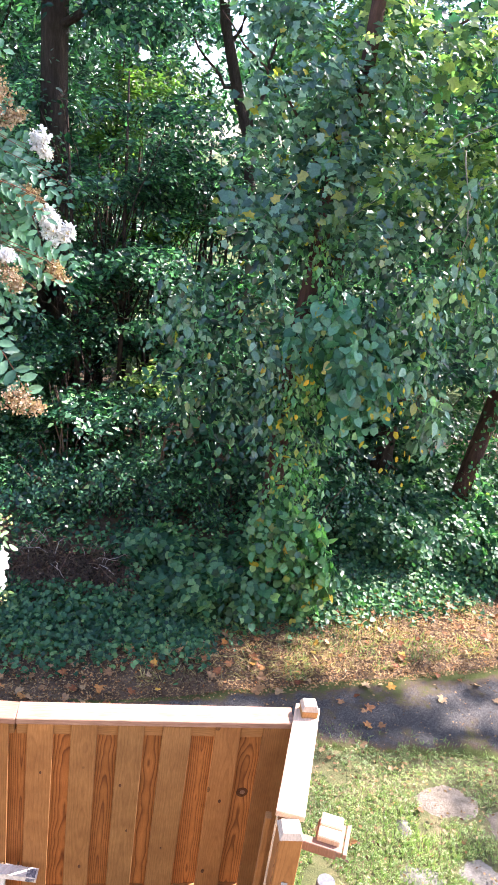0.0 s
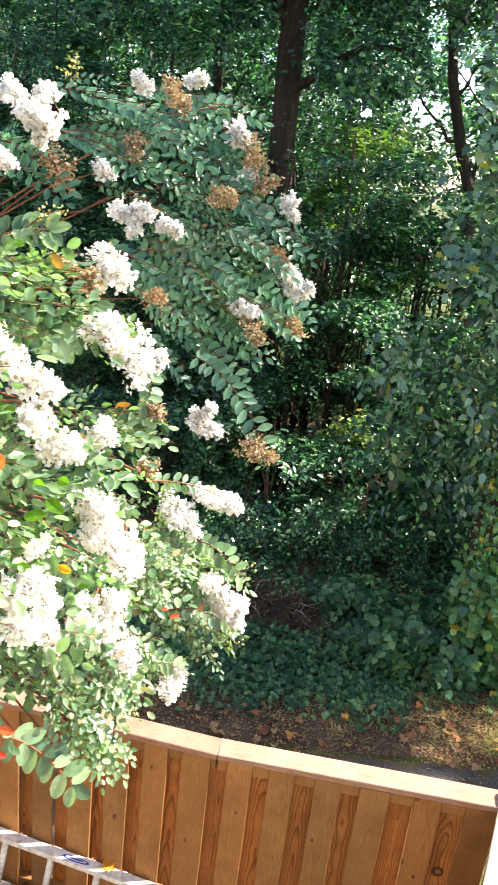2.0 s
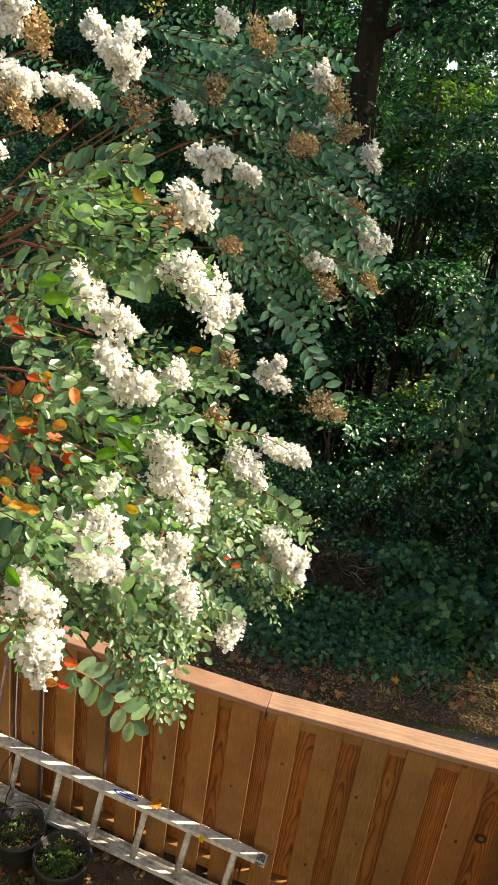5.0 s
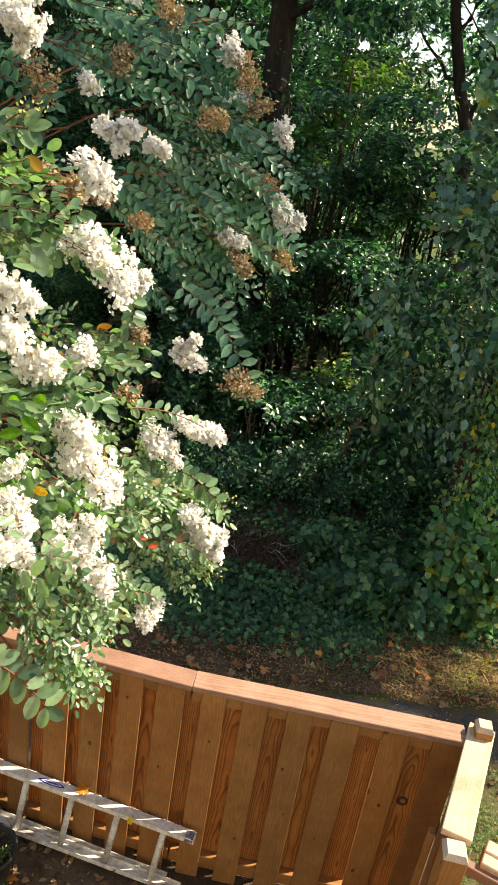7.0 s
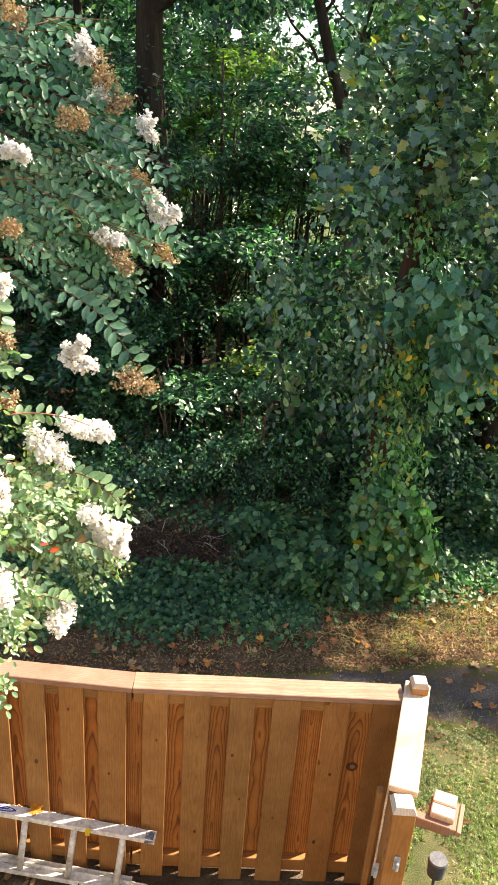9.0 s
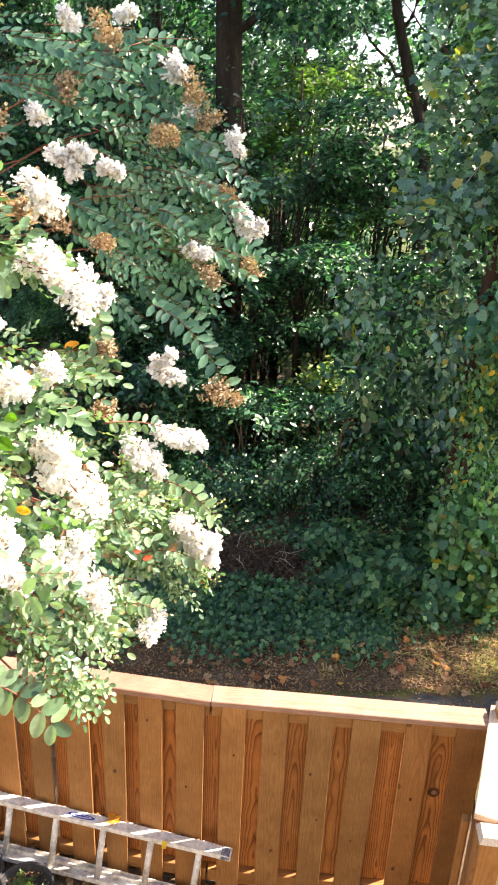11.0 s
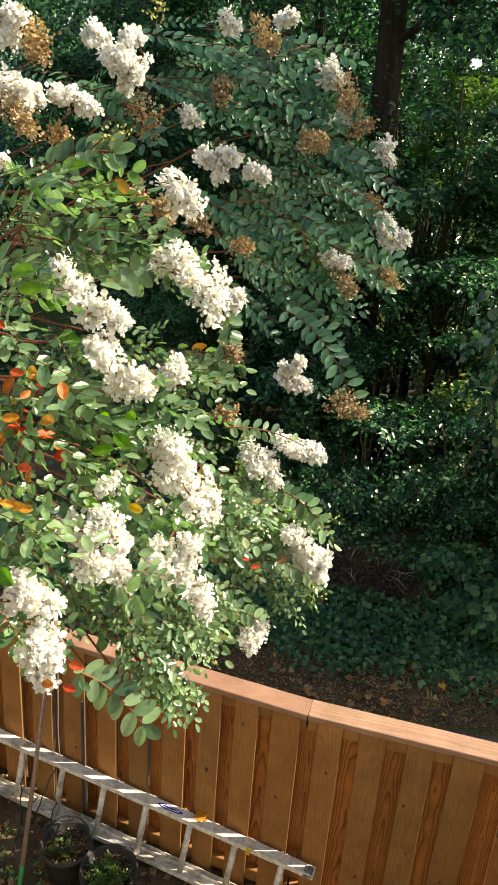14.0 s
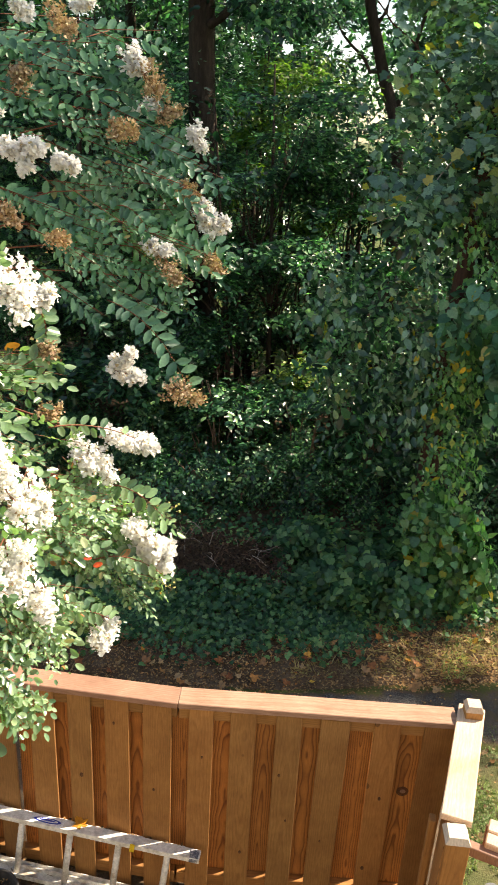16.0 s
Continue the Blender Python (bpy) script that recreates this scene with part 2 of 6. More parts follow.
MYRTLE_HUES = [(0.0, (0.04, 0.1, 0.05)), (0.3, (0.125, 0.235, 0.13)), (0.7, (0.245, 0.385, 0.235)), (0.985, (0.33, 0.46, 0.29)), (1.0, (0.36, 0.12, 0.03))]
MYRTLE = foliage("myrtle_leaf", MYRTLE_HUES, 0.24, 0.36, 1.0, 3.0, False, (1.1, 1.45, 0.55))
MYRTLE_ONE = foliage("myrtle_leaf_single", MYRTLE_HUES[:4], 0.24, 0.36, 1.0, 3.0, True, (1.1, 1.45, 0.55))
# Same plant as MYRTLE; the cooler tone paints shade on the upper boughs.
MYRTLE_SHADED = foliage("myrtle_leaf_shade_tint", [(0.0, (0.045, 0.13, 0.085)), (0.5, (0.1, 0.25, 0.165)), (0.985, (0.2, 0.38, 0.25)), (1.0, (0.26, 0.16, 0.06))], 0.34, 0.32, 0.6, 3.0, False, (1.2, 1.8, 0.8))
AUTUMN_ONE = foliage("turned_leaf", [(0.0, (0.5, 0.04, 0.02)), (0.55, (0.55, 0.09, 0.03)), (1.0, (0.6, 0.24, 0.04))], 0.45, 0.3, 0.4, 3.0, True)
ORANGE_LEAF = foliage("orange_leaf", [(0.0, (0.6, 0.24, 0.03)), (1.0, (0.66, 0.3, 0.05))], 0.6, 0.25, 0.3, 3.0, True)
BUD = foliage("flower_bud", [(0.0, (0.3, 0.34, 0.08)), (1.0, (0.55, 0.5, 0.2))], 0.6, 0.2, 0.3, 5.0, False, (1, 1, 1), False)
GOLD_LEAF = foliage("gold_leaf", [(0.0, (0.7, 0.36, 0.03)), (1.0, (0.75, 0.42, 0.04))], 0.45, 0.35, 0.4, 3.0, True)
FRESH_LEAF = foliage("fresh_leaf", [(0.0, (0.08, 0.2, 0.02)), (1.0, (0.13, 0.27, 0.03))], 0.35, 0.5, 0.5, 3.0, True, (1.5, 2.0, 0.4))
PETAL = foliage("white_petal", [(0.0, (0.9, 0.89, 0.89)), (0.94, (0.95, 0.95, 0.95)), (1.0, (0.75, 0.62, 0.36))], 0.8, 0.5, 0.1, 5.0, False, (1, 1, 1), False)
SPENT = foliage("spent_bloom", [(0.0, (0.33, 0.2, 0.13)), (0.5, (0.5, 0.345, 0.24)), (1.0, (0.62, 0.5, 0.37))], 0.8, 0.1, 0.2, 5.0)
# WOODS, VINE, COVER, SHEEN: wide ramps put shade and glints into the leaves.
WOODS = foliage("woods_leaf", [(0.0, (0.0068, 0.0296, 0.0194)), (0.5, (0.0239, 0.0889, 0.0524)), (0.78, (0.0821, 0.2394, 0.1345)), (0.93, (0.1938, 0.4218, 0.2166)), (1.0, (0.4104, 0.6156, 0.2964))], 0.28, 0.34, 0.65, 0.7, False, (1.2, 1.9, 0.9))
# Paler leaf for the vine crown and one bough: sun put into the colour.
PALE = foliage("sun_painted_leaf", [(0.0, (0.025, 0.06, 0.035)), (0.4, (0.12, 0.2, 0.09)), (0.75, (0.29, 0.37, 0.16)), (1.0, (0.5, 0.5, 0.2))], 0.27, 0.5, 0.8, 0.9)
# True colour of the pot sprouts; on woods trees it paints sun on leaves.
BRIGHT = foliage("bright_leaf", [(0.0, (0.06, 0.12, 0.03)), (0.7, (0.1, 0.185, 0.045)), (1.0, (0.19, 0.26, 0.06))], 0.4, 0.5, 0.5, 0.9)
VINE = foliage("vine_leaf", [(0.0, (0.0323, 0.11, 0.0506)), (0.5, (0.1016, 0.286, 0.1265)), (0.9, (0.231, 0.473, 0.198)), (0.975, (0.418, 0.396, 0.088)), (1.0, (0.55, 0.374, 0.033))], 0.3, 0.36, 0.7, 1.2)
# VINE tinted teal: skylight on the hanging leaves put into the colour.
TEAL = foliage("teal_vine_leaf", [(0.0, (0.04, 0.13, 0.085)), (0.5, (0.1, 0.28, 0.19)), (0.94, (0.19, 0.4, 0.28)), (1.0, (0.5, 0.38, 0.04))], 0.3, 0.34, 0.7, 1.2)
YELLOWED = foliage("yellowed_leaf", [(0.0, (0.5, 0.36, 0.03)), (0.6, (0.62, 0.42, 0.04)), (1.0, (0.4, 0.4, 0.06))], 0.5, 0.3, 0.4, 3.0)
# Ground vine leaf; its dark greens also paint shade on woodland shrubs.
COVER = foliage("vine_and_shade_leaf", [(0.0, (0.012, 0.055, 0.028)), (0.55, (0.045, 0.155, 0.075)), (0.85, (0.12, 0.27, 0.12)), (1.0, (0.2, 0.34, 0.14))], 0.44, 0.3, 0.42, 1.2)
# Bluish base colour paints the sky's sheen on the drooping leaves.
SHEEN = foliage("drooping_leaf", [(0.0, (0.0336, 0.0806, 0.0616)), (0.4, (0.0896, 0.1792, 0.1322)), (0.75, (0.1904, 0.336, 0.2464)), (0.95, (0.336, 0.5152, 0.4032)), (0.972, (0.4032, 0.3584, 0.0672)), (1.0, (0.5152, 0.3808, 0.056))], 0.26, 0.36, 0.8, 1.0)
LITTER = foliage("dry_litter", [(0.0, (0.08, 0.046, 0.027)), (0.35, (0.19, 0.105, 0.055)), (0.65, (0.33, 0.2, 0.105)), (0.92, (0.4, 0.28, 0.16)), (1.0, (0.45, 0.16, 0.04))], 0.75, 0.1, 0.25, 1.5)
BRUSH = foliage("dark_brush_leaf", [(0.0, (0.03, 0.02, 0.016)), (0.6, (0.09, 0.055, 0.045)), (0.9, (0.16, 0.1, 0.075)), (1.0, (0.24, 0.17, 0.12))], 0.8, 0.1, 0.25, 1.5)
FALLEN = foliage("fallen_maple_leaf", [(0.0, (0.2, 0.06, 0.03)), (0.25, (0.3, 0.12, 0.05)), (0.5, (0.3, 0.18, 0.1)), (0.78, (0.42, 0.28, 0.17)), (0.92, (0.5, 0.19, 0.04)), (1.0, (0.55, 0.32, 0.06))], 0.65, 0.15, 0.3, 3.0, True)
STRAW = foliage("dry_grass_blade", [(0.0, (0.3, 0.21, 0.1)), (0.6, (0.46, 0.34, 0.17)), (0.9, (0.56, 0.45, 0.25)), (1.0, (0.2, 0.26, 0.1))], 0.6, 0.3, 0.3, 1.5)
GRASS = foliage("grass_blade", [(0.0, (0.12, 0.2, 0.06)), (0.6, (0.24, 0.33, 0.14)), (0.85, (0.38, 0.43, 0.22)), (1.0, (0.4, 0.33, 0.18))], 0.5, 0.3, 0.4, 1.5)

rng = np.random.default_rng(7)


# ---- mesh helpers ----
def mesh_ob(name, verts, faces, mat, parent=None, label="", smooth=False):
    me = bpy.data.meshes.new(name)
    me.from_pydata([tuple(v) for v in verts], [], faces)
    me.materials.append(mat)
    if smooth:
        me.polygons.foreach_set("use_smooth", [True] * len(me.polygons))
    ob = new(name, me)
    ob.parent = parent
    return tagged(ob, label)


def part(name, bm, mat, parent=None, label="", smooth=False):
    me = bpy.data.meshes.new(name)
    bm.to_mesh(me)
    bm.free()
    me.materials.append(mat)
    if smooth:
        me.polygons.foreach_set("use_smooth", [True] * len(me.polygons))
    ob = new(name, me)
    ob.parent = parent
    return tagged(ob, label)


def empty(name, label, category, group="", m=None):
    ob = new(name)
    ob.empty_display_size = 0.1
    if m is not None:
        ob.matrix_world = m
    return tagged(ob, label, category, group)


def box_bm(size, bevel=0.003, seg=1, taper=0.0):
    """A bevelled box centred on its base."""
    bm = bmesh.new()
    bmesh.ops.create_cube(bm, size=1.0)
    for v in bm.verts:
        v.co = Vector((v.co.x * size[0], v.co.y * size[1], (v.co.z + 0.5) * size[2]))
    if bevel:
        bmesh.ops.bevel(bm, geom=bm.edges[:], offset=bevel, segments=seg, affect="EDGES")
    return bm


def tube(name, pts, radii, mat, parent=None, sides=8, label="", wobble=0.0):
    """A tapered limb along points."""
    pts = [Vector(p) for p in pts]
    verts, faces = [], []
    for i, p in enumerate(pts):
        d = (pts[min(i + 1, len(pts) - 1)] - pts[max(i - 1, 0)]).normalized()
        a = d.orthogonal().normalized() if abs(d.z) > 0.9 else d.cross(Vector((0, 0, 1))).normalized()
        b = d.cross(a)
        for s in range(sides):
            th = 2 * math.pi * s / sides
            r = radii[i] * (1 + wobble * (noise.noise(p * 1.7 + Vector((math.cos(th), math.sin(th), 0))) + 0.4 * math.sin(3 * th + i)))
            verts.append(p + a * math.cos(th) * r + b * math.sin(th) * r)
    for i in range(len(pts) - 1):
        for s in range(sides):
            s2 = (s + 1) % sides
            faces.append((i * sides + s, i * sides + s2, (i + 1) * sides + s2, (i + 1) * sides + s))
    faces.append(tuple(range(sides))[::-1])
    faces.append(tuple((len(pts) - 1) * sides + s for s in range(sides)))
    return mesh_ob(name, verts, faces, mat, parent, label, True)


def curve_points(a, b, sag, n=8, jitter=0.0):
    """Points from a to b that bow by the vector sag."""
    a, b, sag = Vector(a), Vector(b), Vector(sag)
    out = []
    for i in range(n + 1):
        t = i / n
        p = a.lerp(b, t) + sag * (4 * t * (1 - t))
        if jitter and 0 < i < n:
            p += Vector(rng.normal(0, jitter, 3))
        out.append(p)
    return out


OVAL = (np.array([(0, 0, 0), (0.3, 0.27, 0.06), (0.72, 0.22, 0.05), (1, 0, -0.06), (0.72, -0.22, 0.05), (0.3, -0.27, 0.06)]), [(0, 3, 2, 1), (0, 5, 4, 3)])
STEM = (np.array([(0, 0.007, 0), (0, -0.0035, 0.006), (0, -0.0035, -0.006), (1, 0.004, 0), (1, -0.002, 0.003), (1, -0.002, -0.003)]), [(0, 1, 4, 3), (1, 2, 5, 4), (2, 0, 3, 5)])
WIDE = (np.array([(0, 0, 0), (0.42, 0.28, 0.05), (1, 0, -0.06), (0.42, -0.28, 0.05)]), [(0, 3, 2, 1)])
SLIM = (np.array([(0, 0, 0), (0.45, 0.2, 0.04), (1, 0, -0.05), (0.45, -0.2, 0.04)]), [(0, 3, 2, 1)])
HEART = (np.array([(0.06, 0, 0), (-0.08, 0.22, 0.02), (0.14, 0.46, 0.07), (0.56, 0.42, 0.07), (1, 0, -0.05), (0.56, -0.42, 0.07), (0.14, -0.46, 0.07), (-0.08, -0.22, 0.02)]),
         [(0, 4, 3, 2, 1), (0, 7, 6, 5, 4)])
LOBED = (np.array([(0, 0, 0), (0.1, 0.36, 0.05), (0.36, 0.27, 0.02), (0.58, 0.42, 0.06), (0.7, 0.2, 0.02), (1, 0, -0.05), (0.7, -0.2, 0.02), (0.58, -0.42, 0.06), (0.36, -0.27, 0.02), (0.1, -0.36, 0.05)]),
         [(0, 2, 1), (0, 5, 4, 2), (2, 4, 3), (0, 9, 8), (0, 8, 6, 5), (8, 7, 6)])
MYRT = (np.array([(0, 0, 0), (0.08, 0.12, 0.02), (0.25, 0.24, 0.05), (0.48, 0.28, 0.075), (0.7, 0.255, 0.07), (0.88, 0.16, 0.03), (0.97, 0.08, -0.01), (1, 0, -0.03), (0.97, -0.08, -0.01), (0.88, -0.16, 0.03), (0.7, -0.255, 0.07), (0.48, -0.28, 0.075), (0.25, -0.24, 0.05), (0.08, -0.12, 0.02)]), [(0, 7, 6, 5, 4, 3, 2, 1), (0, 13, 12, 11, 10, 9, 8, 7)])
RUFFLE = (np.array([(0, 0, 0), (0.42, 0.42, 0.12), (0.9, 0.36, -0.1), (1.05, -0.05, 0.16), (0.82, -0.42, -0.08), (0.36, -0.38, 0.12), (0.6, 0, 0.05)]), [(6, 0, 1), (6, 1, 2), (6, 2, 3), (6, 3, 4), (6, 4, 5), (6, 5, 0)])
FROND = (np.array([(0, 0, 0), (0.16, 0.13, 0.03), (0.42, 0.24, 0.06), (0.72, 0.2, 0.04), (1, 0, -0.05), (0.72, -0.2, 0.04), (0.42, -0.24, 0.06), (0.16, -0.13, 0.03)]), [(0, 4, 3, 2, 1), (0, 7, 6, 5, 4)])
PETALS = (np.array([(0, 0, 0), (0.5, 0.5, 0.22), (1, 0.1, -0.1), (0.6, -0.5, 0.2)]), [(0, 1, 2), (0, 2, 3)])


def unit(v):
    return v / np.maximum(np.linalg.norm(v, axis=-1, keepdims=True), 1e-9)


def leaves(name, P, A, N, L, shape, mat, parent=None, label="", kind=""):
    """Many blades in one mesh: base points, axes, normals, lengths."""
    tv, tf = shape
    A = unit(A)
    B = unit(np.cross(N, A))
    N = np.cross(A, B)
    v = P[:, None] + L[:, None, None] * (tv[None, :, 0, None] * A[:, None] + tv[None, :, 1, None] * B[:, None] + tv[None, :, 2, None] * N[:, None])
    n, k = len(P), len(tv)
    loops = np.concatenate([np.array(f) for f in tf])
    sizes = np.array([len(f) for f in tf])
    index = (np.arange(n)[:, None] * k + loops[None]).ravel()
    total = np.tile(sizes, n)
    start = np.concatenate([[0], np.cumsum(total)[:-1]])
    me = bpy.data.meshes.new(name)
    me.vertices.add(n * k)
    me.vertices.foreach_set("co", v.astype(np.float32).ravel())
    me.loops.add(len(index))
    me.loops.foreach_set("vertex_index", index.astype(np.int32))
    me.polygons.add(len(total))
    me.polygons.foreach_set("loop_start", start.astype(np.int32))
    me.polygons.foreach_set("loop_total", total.astype(np.int32))
    me.update(calc_edges=True)
    me.materials.append(mat)
    ob = new(name, me)
    ob.parent = parent
    return tagged(ob, label, kind=kind)


def sprays(C, D, N, k, gap, size, spread=0.9, droop=0.25, tidy=1.0):
    """Leaves set two by two along short twigs: returns base points, axes, normals, lengths."""
    n = len(C)
    D, N = unit(D), unit(N)
    S = unit(np.cross(N, D))
    N = np.cross(D, S)
    own = rng.uniform(0.7, 1.25, n)
    out = []
    for i in range(k):
        side = 1 if i % 2 else -1
        along = (i // 2 + 0.5 * (i % 2)) * gap * 2
        t = i / max(k - 1, 1)
        base = C + D * along[..., None] if isinstance(along, np.ndarray) else C + D * along
        base = base - np.array((0, 0, 1.0)) * droop * (t * t) * gap * k
        last = i == k - 1
        axis = D * (1.0 if last else 0.55) + S * side * (0.0 if last else spread) + rng.normal(0, 0.2 * tidy, (n, 3)) - np.array((0, 0, droop * 0.6))
        norm = N + rng.normal(0, 0.28 * (0.5 + 0.5 * tidy), (n, 3))
        length = size * own * rng.uniform(0.75, 1.15, n) * (1 - 0.35 * abs(t - 0.4))
        out.append((base + rng.normal(0, gap * 0.2 * tidy, (n, 3)), axis, norm, length))
    return [np.concatenate(x) for x in zip(*out)]


def in_clumps(clumps, n, shell=0.5):
    """Points in ellipsoid clumps (x, y, z, rx, ry, rz), nearer their skins, and the ways out of them."""
    c = np.array(clumps, float)
    w = (c[:, 3] * c[:, 4] * c[:, 5]) ** 0.67
    pick = rng.choice(len(c), n, p=w / w.sum())
    d = unit(rng.normal(0, 1, (n, 3)))
    r = rng.uniform(shell ** 3, 1, n) ** (1 / 3)
    return c[pick, :3] + d * r[:, None] * c[pick, 3:6], d


def crown(name, clumps, n, k, gap, size, shape, mat, parent=None, label="", shell=0.45, up=1.0, droop=0.3, kind="", keep=None, face=(0.2, -0.55, 0.0)):
    C, out = in_clumps(clumps, n, shell)
    D = out * (1, 1, 0.35) + rng.normal(0, 0.5, (n, 3)) * (1, 1, 0.4) - np.array((0, 0, droop))
    N = np.array((0, 0, up * 0.7)) + np.array(face) + out * 0.45 + rng.normal(0, 0.35, (n, 3))
    blades = sprays(C, D, N, k, gap, size, 0.9, droop)
    if keep is not None:
        ok = keep(blades[0] + unit(blades[1]) * blades[3][:, None] * 0.5)
        blades = [v[ok] for v in blades]
    return leaves(name, *blades, shape, mat, parent, label, kind)


# ---- ground ----
def height(x, y):
    """The lie of the land: level yard, a low bank under the vines, then rolling woods floor."""
    bank = 0.25 * np.clip((y - 6.6 - 0.25 * x) / 2.0, 0, 1) * np.clip((14 - y) / 5, 0, 1)
    rise = 0.098 * np.clip(-0.9 - x, 0, 3.6) * np.clip((4.4 - y) / 1.0, 0, 1)
    return bank + rise


def sheet(name, x0, x1, y0, y1, nx, ny, mat, inside=None, lift=0.0, rough=0.0):
    xs, ys = np.linspace(x0, x1, nx), np.linspace(y0, y1, ny)
    verts, faces = [], []
    for y in ys:
        for x in xs:
            z = float(height(x, y)) + lift + rough * noise.fractal(Vector((x * 2.3, y * 2.3, 0.3)), 1.0, 2.0, 4)
            verts.append((x, y, z))
    for j in range(ny - 1):
        for i in range(nx - 1):
            cx, cy = (xs[i] + xs[i + 1]) / 2, (ys[j] + ys[j + 1]) / 2
            if inside is None or inside(cx, cy):
                a = j * nx + i
                faces.append((a, a + 1, a + nx + 1, a + nx))
    ob = mesh_ob(name, verts, faces, mat, smooth=True)
    bm = bmesh.new()
    bm.from_mesh(ob.data)
    bmesh.ops.delete(bm, geom=[v for v in bm.verts if not v.link_faces], context="VERTS")
    bm.to_mesh(ob.data)
    bm.free()
    return ob


def wave(x, y, s=1.0):
    return noise.fractal(Vector((x * s, y * s, 5.1)), 1.0, 2.0, 4)


def road_far(x):
    return 5.47 + 0.32 * x + 0.015 * x * x


def road_near(x):
    return 4.93 + 0.1 * (x - 1.0)


ground = sheet("ground", -9, 8, -1.5, 15, 120, 120, SOIL, rough=0.012)
tagged(ground, "brown leaf-strewn soil of a yard and woodland floor", "ground", kind="structure")
outer = mesh_ob("ground_distance", [(-400, -400, -0.06), (400, -400, -0.06), (400, 900, -0.06), (-400, 900, -0.06)], [(0, 1, 2, 3)], MOSS)
tagged(outer, "woodland floor reaching to the horizon", "ground", kind="structure")
def strip(name, x0, x1, near, away, nx, ny, mat, lift):
    """A band of ground between two wavering edges; its second UV runs from edge to edge."""
    verts, faces, uv = [], [], []
    for i in range(nx):
        x = x0 + (x1 - x0) * i / (nx - 1)
        a, b = near(x) + 0.05 * wave(x, 1.0, 2.5), away(x) + 0.05 * wave(x, 7.0, 2.5)
        for j in range(ny):
            v = j / (ny - 1)
            y = a + (b - a) * v
            drop = 0.02 * (max(0, 0.1 - v, v - 0.9) / 0.1)
            verts.append((x, y, float(height(x, y)) + lift - drop + 0.008 * wave(x * 2, y * 2, 1.5)))
            uv.append((x, v))
    for i in range(nx - 1):
        for j in range(ny - 1):
            k = i * ny + j
            faces.append((k, k + ny, k + ny + 1, k + 1))
    ob = mesh_ob(name, verts, faces, mat, smooth=True)
    layer = ob.data.uv_layers.new(name="UVMap")
    for loop in ob.data.loops:
        layer.data[loop.index].uv = uv[loop.vertex_index]
    return ob


road = strip("road", -1.1, 8, road_near, road_far, 220, 30, ASPHALT, 0.03)
tagged(road, "worn grey asphalt path with dirt and moss along its edges", "path", kind="structure")
lawn = sheet("lawn", 0.72, 8, -1.0, 5.2, 140, 120, LAWN, lambda x, y: x > 0.74 + 0.5 * abs(wave(x, y, 2)) * (y < 2.5) and y < road_near(x) + 0.05 + 0.12 * wave(x, y, 3), 0.022, 0.008)
tagged(lawn, "patchy sunlit lawn with bare earth showing through", "lawn", kind="structure")


def mound(x, y, rx, ry, h, mat, name, label, category):
    n, verts, faces = 28, [], []
    for j in range(9):
        r = j / 8
        for i in range(n):
            th = 2 * math.pi * i / n
            w = 1 + 0.22 * noise.noise(Vector((x * 3 + math.cos(th) * 1.3, y + math.sin(th) * 1.3, 2)))
            px, py = x + rx * r * w * math.cos(th), y + ry * r * w * math.sin(th)
            verts.append((px, py, 0.012 + h * (1 - r * r) + 0.012 * noise.noise(Vector((px * 14, py * 14, 1)))))
    for j in range(8):
        for i in range(n):
            k = (i + 1) % n
            faces.append((j * n + i, j * n + k, (j + 1) * n + k, (j + 1) * n + i)[::-1])
    return tagged(mesh_ob(name, verts, faces, mat, smooth=True), label, category)


mound(1.98, 4.6, 0.27, 0.2, 0.035, SAND, "dirt_mound", "low mound of pale dry dirt on the lawn", "dirt mound")
mound(2.45, 4.42, 0.27, 0.22, 0.035, SAND, "dirt_mound", "low mound of pale dry dirt on the lawn", "dirt mound")
mound(2.12, 4.0, 0.2, 0.14, 0.025, STONE, "stepping_stone", "pale flat stone set in the lawn", "stone")
mound(1.66, 3.9, 0.2, 0.1, 0.025, STONE, "stepping_stone", "pale flat stone set in the lawn", "stone")
mound(1.6, 4.31, 0.07, 0.1, 0.03, STONE, "stone", "small pale stone lying in the grass", "stone")

# Unseen wall, added to close the yard and bounce sun back at the fence.
house = part("wall_house", box_bm((14, 0.25, 6.2), 0.01), HOUSE)
house.location = (0, -1.2, 0)
tagged(house, "plain pale house wall, unseen, closing the yard", "wall", kind="structure")


# ---- fence ----
JOINT, CORNER, SIDE_END = Vector((-0.935, 3.285, 0)), Vector((0.56, 3.55, 0)), Vector((0.545, 2.84, 0))
TOP = 1.5


